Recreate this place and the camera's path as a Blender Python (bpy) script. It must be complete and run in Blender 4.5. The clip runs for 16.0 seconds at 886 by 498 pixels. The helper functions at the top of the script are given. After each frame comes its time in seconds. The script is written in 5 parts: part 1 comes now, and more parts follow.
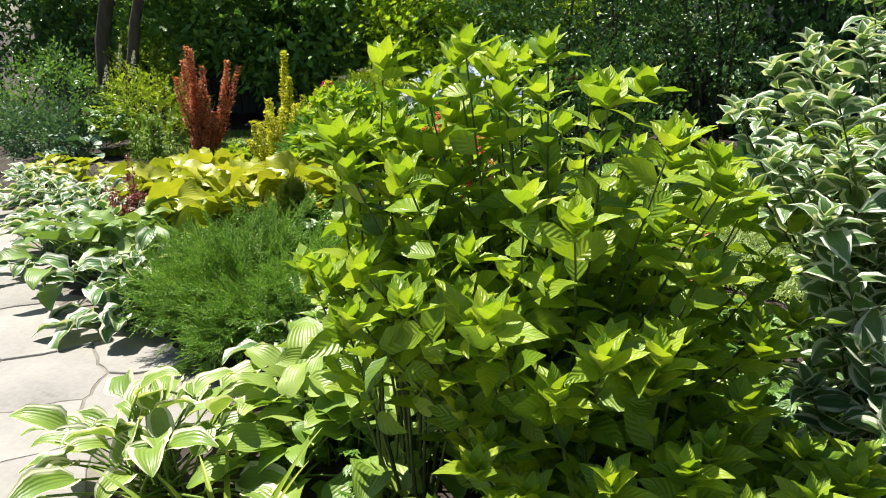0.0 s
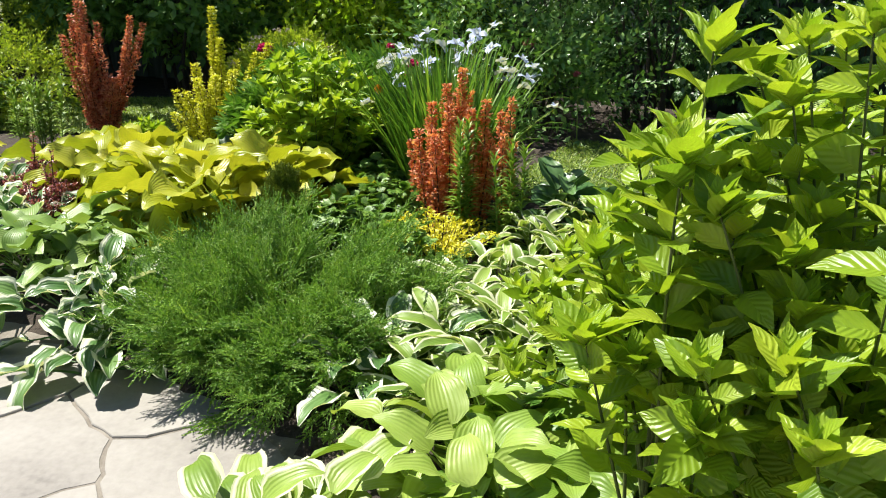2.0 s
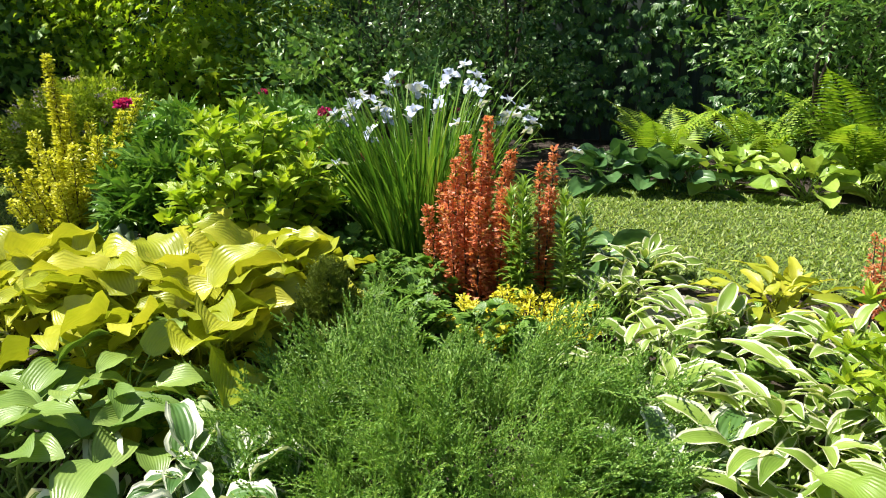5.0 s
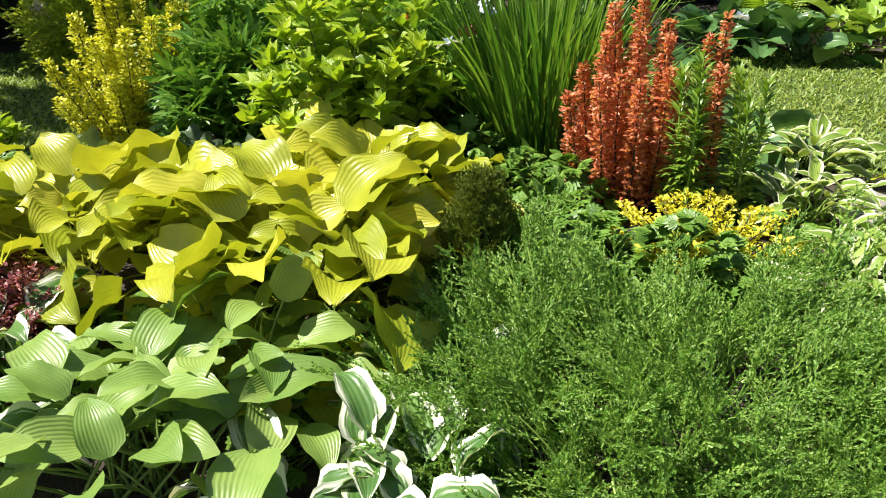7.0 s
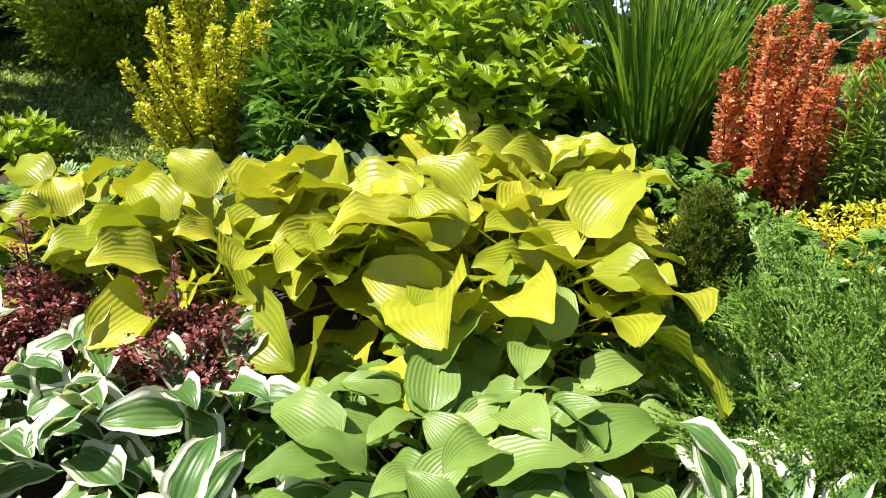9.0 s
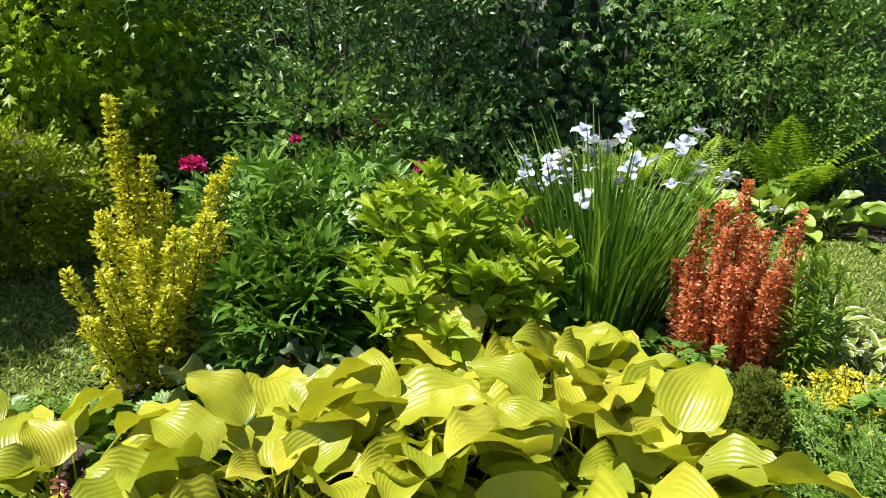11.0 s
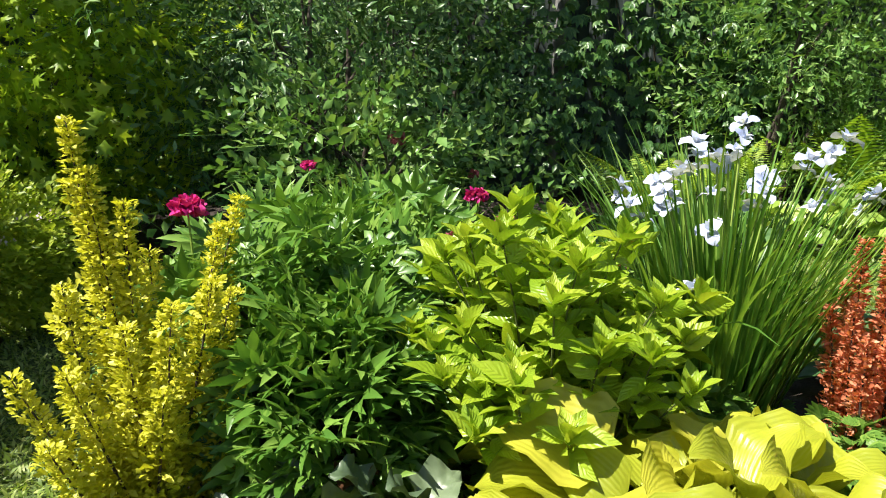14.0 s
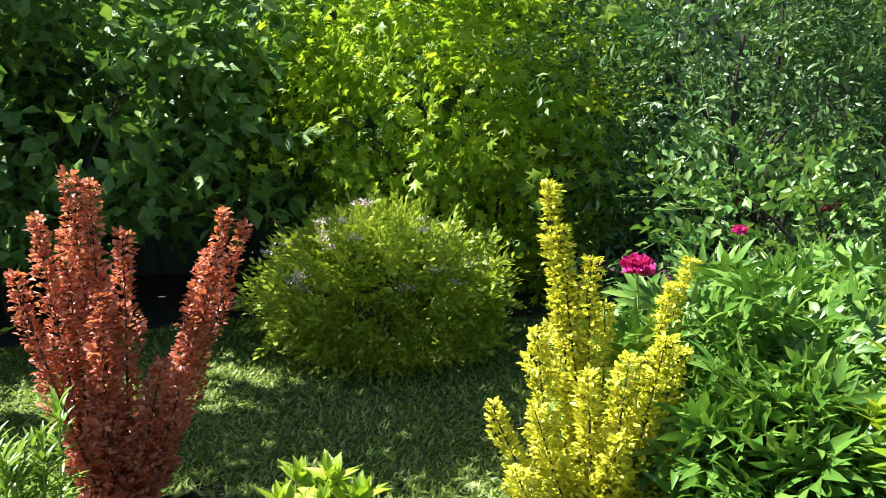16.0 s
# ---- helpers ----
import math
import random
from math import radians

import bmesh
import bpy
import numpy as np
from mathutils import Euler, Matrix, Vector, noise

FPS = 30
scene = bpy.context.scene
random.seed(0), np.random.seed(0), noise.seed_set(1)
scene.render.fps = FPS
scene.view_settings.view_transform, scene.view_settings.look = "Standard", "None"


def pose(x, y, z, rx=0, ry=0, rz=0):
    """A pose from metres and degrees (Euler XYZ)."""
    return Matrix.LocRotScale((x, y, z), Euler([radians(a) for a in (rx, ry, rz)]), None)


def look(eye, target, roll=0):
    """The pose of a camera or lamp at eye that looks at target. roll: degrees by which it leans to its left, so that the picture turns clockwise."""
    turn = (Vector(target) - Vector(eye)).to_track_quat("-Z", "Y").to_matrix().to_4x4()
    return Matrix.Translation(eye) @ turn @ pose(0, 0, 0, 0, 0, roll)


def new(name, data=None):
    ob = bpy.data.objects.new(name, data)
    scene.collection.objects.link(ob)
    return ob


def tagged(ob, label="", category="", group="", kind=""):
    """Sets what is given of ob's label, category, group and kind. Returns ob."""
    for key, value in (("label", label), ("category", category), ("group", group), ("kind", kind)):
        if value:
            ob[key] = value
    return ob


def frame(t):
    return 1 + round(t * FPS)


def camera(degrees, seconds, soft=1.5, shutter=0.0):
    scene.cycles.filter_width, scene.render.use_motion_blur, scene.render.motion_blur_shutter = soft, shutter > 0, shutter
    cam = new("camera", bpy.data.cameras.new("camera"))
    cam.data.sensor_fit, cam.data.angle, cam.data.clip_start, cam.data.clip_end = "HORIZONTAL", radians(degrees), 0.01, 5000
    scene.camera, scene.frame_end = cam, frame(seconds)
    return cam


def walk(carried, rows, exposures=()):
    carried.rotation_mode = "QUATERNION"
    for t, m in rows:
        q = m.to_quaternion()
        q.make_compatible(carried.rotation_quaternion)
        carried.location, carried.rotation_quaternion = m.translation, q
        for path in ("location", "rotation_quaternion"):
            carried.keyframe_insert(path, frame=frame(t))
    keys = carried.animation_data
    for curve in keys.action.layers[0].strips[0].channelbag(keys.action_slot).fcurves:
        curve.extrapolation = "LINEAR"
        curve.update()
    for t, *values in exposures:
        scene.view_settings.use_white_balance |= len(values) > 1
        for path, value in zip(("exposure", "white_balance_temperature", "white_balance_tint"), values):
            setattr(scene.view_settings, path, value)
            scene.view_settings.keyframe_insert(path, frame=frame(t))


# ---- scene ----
cam = camera(58.0, 16.0, 1.05)
PATH = [
    (0, (1.289, 1.59, 1.45), (0.566, 3.37, 0.893), -1.1),
    (0.5, (0.929, 1.67, 1.443), (0.29, 3.459, 0.817), -2.3),
    (1, (0.707, 1.728, 1.419), (0.176, 3.534, 0.744), -0.0),
    (1.5, (0.483, 1.784, 1.429), (0.12, 3.61, 0.698), 1.4),
    (2, (0.201, 1.947, 1.449), (-0.132, 3.808, 0.795), 0.6),
    (2.5, (-0.043, 2.069, 1.469), (-0.291, 3.943, 0.814), 0.5),
    (3, (-0.355, 2.197, 1.481), (-0.345, 4.091, 0.837), -1.7),
    (3.2, (-0.434, 2.237, 1.481), (-0.373, 4.137, 0.858), -1.5),
    (5.3, (-1.602, 2.79, 1.464), (-1.104, 4.635, 0.874), -0.1),
    (5.5, (-1.652, 2.853, 1.468), (-1.212, 4.702, 0.844), -0.3),
    (6, (-1.743, 3.048, 1.462), (-1.287, 4.847, 0.715), -0.2),
    (6.5, (-1.786, 3.194, 1.432), (-1.294, 4.934, 0.58), -0.4),
    (7, (-1.829, 3.376, 1.409), (-1.402, 5.114, 0.517), -2.2),
    (7.5, (-1.887, 3.528, 1.409), (-1.47, 5.272, 0.525), -1.5),
    (8, (-2.101, 3.607, 1.415), (-1.601, 5.333, 0.537), -0.8),
    (8.2, (-2.202, 3.632, 1.428), (-1.684, 5.342, 0.529), -0.7),
    (10.3, (-3.221, 4.258, 1.504), (-2.167, 5.716, 0.63), 3.4),
    (10.5, (-3.269, 4.278, 1.513), (-2.156, 5.726, 0.697), 3.7),
    (11, (-3.329, 4.422, 1.495), (-2.066, 5.879, 0.966), 3.2),
    (11.5, (-3.32, 4.675, 1.466), (-1.938, 6.073, 1.098), 4.1),
    (12, (-3.236, 4.918, 1.466), (-1.674, 6.123, 1.14), 3.0),
    (12.5, (-3.187, 5.102, 1.441), (-1.488, 6.109, 1.125), 2.6),
    (13, (-3.118, 5.164, 1.425), (-1.424, 6.15, 1.026), 2.1),
    (13.5, (-3.054, 5.197, 1.426), (-1.497, 6.365, 0.967), 2.6),
    (14, (-3.051, 5.251, 1.401), (-1.732, 6.671, 0.908), 1.3),
    (14.5, (-3.074, 5.281, 1.417), (-1.913, 6.83, 0.916), 0.5),
    (15, (-3.087, 5.267, 1.42), (-2.057, 6.917, 0.95), 0.7),
    (15.5, (-3.147, 5.279, 1.416), (-2.358, 7.066, 0.988), 0.3),
    (16, (-3.297, 5.275, 1.433), (-2.747, 7.163, 1.066), -0.0),
]
walk(cam, [(t, look(eye, target, roll)) for t, eye, target, roll in PATH], [(0.0, 0.95, 6150, 11), (3.0, 1.0, 6200, 11), (8.2, 1.02, 6320, 13), (10.5, 0.79, 6330, 13), (13.0, 0.86, 6350, 14), (16.0, 1.52, 5800, 18)])

# ---- world and sun ----
SUN_WAY = Vector((-0.92, 0.39, 0.0)).normalized()
SUN_ELEV = radians(60)
world = bpy.data.worlds.new("sky")
scene.world = world
world.use_nodes = True
wn = world.node_tree.nodes
sky = wn.new("ShaderNodeTexSky")
sky.sky_type = "NISHITA"
sky.sun_disc = False
sky.sun_elevation = SUN_ELEV
sky.sun_rotation = math.atan2(SUN_WAY.x, SUN_WAY.y)
world.node_tree.links.new(sky.outputs[0], wn["Background"].inputs[0])
wn["Background"].inputs[1].default_value = 0.051
sun_data = bpy.data.lights.new("sun", "SUN")
sun_data.energy = 5.0
sun_data.angle = radians(0.53)
sun_data.color = (1.0, 0.94, 0.80)
sun = new("sun", sun_data)
sun.matrix_world = look(SUN_WAY * 30 + Vector((0, 0, 30 * math.tan(SUN_ELEV))), (0, 0, 0))


# ---- materials ----
def material(name):
    m = bpy.data.materials.new(name)
    m.use_nodes = True
    nt = m.node_tree
    return m, nt, nt.nodes, nt.links, nt.nodes["Principled BSDF"]


def ramp(nodes, stops):
    r = nodes.new("ShaderNodeValToRGB")
    e = r.color_ramp.elements
    while len(e) < len(stops):
        e.new(0.5)
    for k, (p, c) in zip(e, stops):
        k.position, k.color = p, (*c, 1)
    return r


def leaf_mat(name, dark, mid, light, margin=None, edge=0.72, ribs=0, rough=0.42, trans=0.32, spec=0.5, glow=1.25, stain=0.0, veins=0):
    """A leaf: colour varied leaf by leaf, mottled, ribbed along its length, with light let through; margin: a pale or dark rim."""
    m, nt, n, l, b = material(name)
    info, isl = n.new("ShaderNodeObjectInfo"), n.new("ShaderNodeNewGeometry")
    add = n.new("ShaderNodeMath")
    add.operation = "ADD"
    l.new(info.outputs["Random"], add.inputs[0])
    l.new(isl.outputs["Random Per Island"], add.inputs[1])
    fr = n.new("ShaderNodeMath")
    fr.operation = "FRACT"
    l.new(add.outputs[0], fr.inputs[0])
    col = ramp(n, [(0.0, dark), (0.5, mid), (1.0, light)])
    tc = n.new("ShaderNodeTexCoord")
    no = n.new("ShaderNodeTexNoise")
    no.inputs["Scale"].default_value = 26.0
    no.inputs["Detail"].default_value = 3.0
    l.new(tc.outputs["Object"], no.inputs["Vector"])
    mx = n.new("ShaderNodeMath")
    mx.operation = "MULTIPLY_ADD"
    l.new(no.outputs[0], mx.inputs[0])
    mx.inputs[1].default_value = 0.5
    sub = n.new("ShaderNodeMath")
    sub.operation = "MULTIPLY_ADD"
    l.new(fr.outputs[0], sub.inputs[0])
    sub.inputs[1].default_value = 0.75
    sub.inputs[2].default_value = -0.13
    l.new(sub.outputs[0], mx.inputs[2])
    l.new(mx.outputs[0], col.inputs[0])
    out = col.outputs[0]
    uv = n.new("ShaderNodeUVMap")
    sep = n.new("ShaderNodeSeparateXYZ")
    l.new(uv.outputs[0], sep.inputs[0])
    if margin:
        cen = n.new("ShaderNodeMath")
        cen.operation = "MULTIPLY_ADD"
        l.new(sep.outputs[0], cen.inputs[0])
        cen.inputs[1].default_value, cen.inputs[2].default_value = 2.0, -1.0
        ab = n.new("ShaderNodeMath")
        ab.operation = "ABSOLUTE"
        l.new(cen.outputs[0], ab.inputs[0])
        sc = n.new("ShaderNodeVectorMath")
        sc.operation = "MULTIPLY"
        sc.inputs[1].default_value = (14.0, 2.2, 1.0)
        l.new(uv.outputs[0], sc.inputs[0])
        n2 = n.new("ShaderNodeTexNoise")
        n2.inputs["Scale"].default_value = 1.0
        n2.inputs["Detail"].default_value = 3.0
        off = n.new("ShaderNodeVectorMath")
        l.new(sc.outputs[0], off.inputs[0])
        l.new(info.outputs["Random"], off.inputs[1])
        l.new(off.outputs[0], n2.inputs["Vector"])
        a2 = n.new("ShaderNodeMath")
        a2.operation = "MULTIPLY_ADD"
        l.new(n2.outputs[0], a2.inputs[0])
        a2.inputs[1].default_value = 0.75
        l.new(ab.outputs[0], a2.inputs[2])
        st = ramp(n, [(0.0, (0, 0, 0)), (edge * 0.5 + 0.26, (0, 0, 0)), (edge * 0.5 + 0.33, (1, 1, 1))])
        half = n.new("ShaderNodeMath")
        half.operation = "MULTIPLY"
        half.inputs[1].default_value = 0.57
        l.new(a2.outputs[0], half.inputs[0])
        l.new(half.outputs[0], st.inputs[0])
        mix = n.new("ShaderNodeMix")
        mix.data_type = "RGBA"
        l.new(st.outputs[0], mix.inputs["Factor"])
        l.new(out, mix.inputs["A"])
        mix.inputs["B"].default_value = (*margin, 1)
        out = mix.outputs["Result"]
    if stain:
        big = n.new("ShaderNodeTexNoise")
        big.inputs["Scale"].default_value = 9.0
        big.inputs["Detail"].default_value = 5.0
        l.new(tc.outputs["Object"], big.inputs["Vector"])
        br = ramp(n, [(0.0, (0, 0, 0)), (0.68, (0, 0, 0)), (0.78, (stain, stain, stain))])
        l.new(big.outputs[0], br.inputs[0])
        mb = n.new("ShaderNodeMix")
        mb.data_type = "RGBA"
        l.new(br.outputs[0], mb.inputs["Factor"])
        l.new(out, mb.inputs["A"])
        mb.inputs["B"].default_value = (0.16, 0.10, 0.03, 1)
        out = mb.outputs["Result"]
    l.new(out, b.inputs["Base Color"])
    b.inputs["Roughness"].default_value = rough
    b.inputs["Specular IOR Level"].default_value = spec
    bump = n.new("ShaderNodeBump")
    bump.inputs["Strength"].default_value = 0.45
    bump.inputs["Distance"].default_value = 0.004
    if veins:
        # side veins that slant from the midrib to the tip
        c0 = n.new("ShaderNodeMath")
        c0.operation = "MULTIPLY_ADD"
        l.new(sep.outputs[0], c0.inputs[0])
        c0.inputs[1].default_value, c0.inputs[2].default_value = 2.0, -1.0
        c1 = n.new("ShaderNodeMath")
        c1.operation = "ABSOLUTE"
        l.new(c0.outputs[0], c1.inputs[0])
        c2 = n.new("ShaderNodeMath")
        c2.operation = "MULTIPLY_ADD"
        l.new(c1.outputs[0], c2.inputs[0])
        c2.inputs[1].default_value = -0.28
        l.new(sep.outputs[1], c2.inputs[2])
        c3 = n.new("ShaderNodeMath")
        c3.operation = "MULTIPLY"
        l.new(c2.outputs[0], c3.inputs[0])
        c3.inputs[1].default_value = veins * 6.2832
        c4 = n.new("ShaderNodeMath")
        c4.operation = "COSINE"
        l.new(c3.outputs[0], c4.inputs[0])
        c5 = n.new("ShaderNodeMath")
        c5.operation = "MULTIPLY_ADD"
        l.new(no.outputs[0], c5.inputs[0])
        c5.inputs[1].default_value = 1.2
        c6 = n.new("ShaderNodeMath")
        c6.operation = "MULTIPLY"
        l.new(c4.outputs[0], c6.inputs[0])
        c6.inputs[1].default_value = 0.4
        l.new(c6.outputs[0], c5.inputs[2])
        l.new(c5.outputs[0], bump.inputs["Height"])
    elif ribs:
        wv = n.new("ShaderNodeMath")
        wv.operation = "MULTIPLY"
        l.new(sep.outputs[0], wv.inputs[0])
        wv.inputs[1].default_value = ribs * 6.2832
        co = n.new("ShaderNodeMath")
        co.operation = "COSINE"
        l.new(wv.outputs[0], co.inputs[0])
        sm = n.new("ShaderNodeMath")
        sm.operation = "MULTIPLY_ADD"
        l.new(no.outputs[0], sm.inputs[0])
        sm.inputs[1].default_value = 0.8
        l.new(co.outputs[0], sm.inputs[2])
        l.new(sm.outputs[0], bump.inputs["Height"])
        bump.inputs["Strength"].default_value = 0.2
    else:
        l.new(no.outputs[0], bump.inputs["Height"])
        bump.inputs["Strength"].default_value = 0.3
    l.new(bump.outputs[0], b.inputs["Normal"])
    tr = n.new("ShaderNodeBsdfTranslucent")
    tint = n.new("ShaderNodeMix")
    tint.data_type = "RGBA"
    tint.blend_type = "MULTIPLY"
    tint.inputs["Factor"].default_value = 1.0
    l.new(out, tint.inputs["A"])
    tint.inputs["B"].default_value = (min(1, 1.15 * glow), min(1, 1.0 * glow), 0.45, 1)
    l.new(tint.outputs["Result"], tr.inputs["Color"])
    ms = n.new("ShaderNodeMixShader")
    ms.inputs[0].default_value = trans
    l.new(b.outputs[0], ms.inputs[1])
    l.new(tr.outputs[0], ms.inputs[2])
    l.new(ms.outputs[0], n["Material Output"].inputs["Surface"])
    return m


def rough_mat(name, stops, scale, rough=0.85, bump=0.5, dist=0.01, detail=6.0, fine=0, vary=0.0, stretch=(1, 1, 1)):
    """Stone, bark, soil, wood: two scales of noise through a ramp, with relief."""
    m, nt, n, l, b = material(name)
    tc = n.new("ShaderNodeTexCoord")
    mp = n.new("ShaderNodeMapping")
    mp.inputs["Scale"].default_value = stretch
    l.new(tc.outputs["Object"], mp.inputs[0])
    info = n.new("ShaderNodeObjectInfo")
    ad = n.new("ShaderNodeVectorMath")
    sc = n.new("ShaderNodeMath")
    sc.operation = "MULTIPLY"
    sc.inputs[1].default_value = 37.0
    l.new(info.outputs["Random"], sc.inputs[0])
    l.new(mp.outputs[0], ad.inputs[0])
    l.new(sc.outputs[0], ad.inputs[1])
    a, c = n.new("ShaderNodeTexNoise"), n.new("ShaderNodeTexNoise")
    a.inputs["Scale"].default_value, a.inputs["Detail"].default_value = scale, detail
    c.inputs["Scale"].default_value, c.inputs["Detail"].default_value = fine or scale * 9, 4.0
    l.new(ad.outputs[0], a.inputs["Vector"])
    l.new(ad.outputs[0], c.inputs["Vector"])
    s = n.new("ShaderNodeMath")
    s.operation = "MULTIPLY_ADD"
    l.new(c.outputs[0], s.inputs[0])
    s.inputs[1].default_value = 0.4
    l.new(a.outputs[0], s.inputs[2])
    v = n.new("ShaderNodeMath")
    v.operation = "MULTIPLY_ADD"
    l.new(info.outputs["Random"], v.inputs[0])
    v.inputs[1].default_value = vary
    l.new(s.outputs[0], v.inputs[2])
    r = ramp(n, stops)
    sh = n.new("ShaderNodeMath")
    sh.operation = "MULTIPLY_ADD"
    l.new(v.outputs[0], sh.inputs[0])
    sh.inputs[1].default_value, sh.inputs[2].default_value = 1.3, -0.4
    l.new(sh.outputs[0], r.inputs[0])
    l.new(r.outputs[0], b.inputs["Base Color"])
    b.inputs["Roughness"].default_value = rough
    bp = n.new("ShaderNodeBump")
    bp.inputs["Strength"].default_value, bp.inputs["Distance"].default_value = bump, dist
    l.new(s.outputs[0], bp.inputs["Height"])
    l.new(bp.outputs[0], b.inputs["Normal"])
    return m


M_GOLD_HOSTA = leaf_mat("gold_hosta_leaf", (0.25, 0.32, 0.02), (0.42, 0.455, 0.03), (0.61, 0.58, 0.06), ribs=13, rough=0.36, trans=0.35, glow=1.1, stain=0.2, spec=0.55)
M_GREEN_HOSTA = leaf_mat("lime_hosta_leaf", (0.16, 0.28, 0.03), (0.27, 0.40, 0.06), (0.42, 0.52, 0.12), ribs=9, rough=0.42, trans=0.33, stain=0.2)
M_GREY_HOSTA = leaf_mat("grey_hosta_leaf", (0.13, 0.24, 0.045), (0.215, 0.335, 0.07), (0.32, 0.43, 0.11), ribs=12, rough=0.4, trans=0.27)
M_VAR_HOSTA = leaf_mat("white_edged_hosta_leaf", (0.06, 0.15, 0.03), (0.10, 0.21, 0.05), (0.16, 0.28, 0.07), margin=(0.76, 0.78, 0.62), edge=0.60, ribs=7, rough=0.4, trans=0.25)
M_VARY_HOSTA = leaf_mat("cream_edged_hosta_leaf", (0.14, 0.24, 0.03), (0.23, 0.35, 0.05), (0.34, 0.45, 0.09), margin=(0.76, 0.77, 0.52), edge=0.66, ribs=9, rough=0.4, trans=0.3)
M_HYDRANGEA = leaf_mat("hydrangea_leaf", (0.13, 0.25, 0.02), (0.28, 0.41, 0.025), (0.46, 0.56, 0.04), rough=0.34, trans=0.44, veins=7)
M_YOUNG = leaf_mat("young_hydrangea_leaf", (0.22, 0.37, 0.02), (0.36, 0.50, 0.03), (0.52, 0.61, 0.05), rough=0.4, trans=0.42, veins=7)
M_HYDRANGEA_B = leaf_mat("bright_hydrangea_leaf", (0.18, 0.32, 0.015), (0.32, 0.47, 0.022), (0.48, 0.59, 0.04), rough=0.36, trans=0.42, veins=7)
M_VAR_DOGWOOD = leaf_mat("variegated_dogwood_leaf", (0.08, 0.17, 0.05), (0.13, 0.23, 0.07), (0.20, 0.31, 0.11), margin=(0.74, 0.77, 0.62), edge=0.58, ribs=4, rough=0.4, trans=0.3)
M_RED = leaf_mat("red_barberry_leaf", (0.50, 0.12, 0.05), (0.76, 0.28, 0.14), (0.86, 0.52, 0.28), rough=0.42, trans=0.45, glow=1.0)
M_DARKRED = leaf_mat("dark_red_barberry_leaf", (0.38, 0.09, 0.05), (0.66, 0.22, 0.13), (0.84, 0.46, 0.32), rough=0.42, trans=0.42, glow=1.0)
M_PURPLE = leaf_mat("purple_barberry_leaf", (0.07, 0.018, 0.025), (0.26, 0.065, 0.07), (0.52, 0.20, 0.17), rough=0.4, trans=0.25, glow=1.0)
M_YELLOW = leaf_mat("yellow_barberry_leaf", (0.45, 0.47, 0.02), (0.68, 0.67, 0.035), (0.88, 0.84, 0.15), rough=0.45, trans=0.42, glow=1.1)
M_GOLD = leaf_mat("gold_barberry_leaf", (0.58, 0.52, 0.02), (0.76, 0.70, 0.04), (0.85, 0.82, 0.14), rough=0.5, trans=0.35, glow=1.0)
M_JUNIPER = leaf_mat("juniper_needles", (0.09, 0.21, 0.03), (0.20, 0.37, 0.06), (0.40, 0.54, 0.11), rough=0.5, trans=0.32)
M_CONIFER = leaf_mat("dwarf_spruce_needles", (0.09, 0.14, 0.015), (0.17, 0.23, 0.025), (0.29, 0.34, 0.04), rough=0.55, trans=0.2)
M_IRIS = leaf_mat("iris_leaf", (0.06, 0.17, 0.02), (0.13, 0.28, 0.035), (0.27, 0.42, 0.06), rough=0.36, trans=0.38)
M_IRIS_STEM = leaf_mat("iris_stem", (0.16, 0.28, 0.04), (0.25, 0.38, 0.06), (0.36, 0.47, 0.09), rough=0.45, trans=0.1)
M_PETAL = leaf_mat("pale_blue_petal", (0.44, 0.51, 0.80), (0.58, 0.65, 0.86), (0.78, 0.82, 0.93), rough=0.55, trans=0.3, glow=0.9, spec=0.2)
M_PEONY_FL = leaf_mat("magenta_petal", (0.40, 0.01, 0.13), (0.62, 0.03, 0.24), (0.75, 0.12, 0.36), rough=0.5, trans=0.3, glow=0.9, spec=0.2)
M_PINK = leaf_mat("dull_pink_petal", (0.30, 0.06, 0.09), (0.45, 0.12, 0.16), (0.6, 0.25, 0.28), rough=0.6, trans=0.2, glow=0.9, spec=0.2)
M_ORANGE = leaf_mat("orange_petal", (0.65, 0.22, 0.02), (0.75, 0.34, 0.03), (0.8, 0.5, 0.08), rough=0.5, trans=0.3, glow=1.0, spec=0.2)
M_PEONY = leaf_mat("peony_leaf", (0.06, 0.17, 0.025), (0.135, 0.28, 0.035), (0.28, 0.44, 0.08), rough=0.36, trans=0.3)
M_SPIREA = leaf_mat("spirea_leaf", (0.20, 0.31, 0.025), (0.38, 0.49, 0.04), (0.58, 0.64, 0.09), rough=0.45, trans=0.4)
M_SPIREA_FL = leaf_mat("faded_pink_spirea_flower", (0.52, 0.42, 0.42), (0.64, 0.54, 0.54), (0.74, 0.66, 0.64), rough=0.8, trans=0.2, glow=0.9, spec=0.1)
M_BUSH = leaf_mat("hedge_leaf", (0.03, 0.09, 0.025), (0.09, 0.195, 0.05), (0.36, 0.50, 0.21), rough=0.27, trans=0.26)
M_BUSH_L = leaf_mat("light_hedge_leaf", (0.08, 0.20, 0.04), (0.17, 0.33, 0.07), (0.34, 0.48, 0.14), rough=0.32, trans=0.28)
M_VINE = leaf_mat("creeper_leaf", (0.04, 0.12, 0.03), (0.08, 0.19, 0.045), (0.17, 0.30, 0.065), rough=0.36, trans=0.26)
M_MAPLE = leaf_mat("maple_leaf", (0.19, 0.35, 0.015), (0.34, 0.50, 0.025), (0.53, 0.63, 0.04), rough=0.45, trans=0.54)
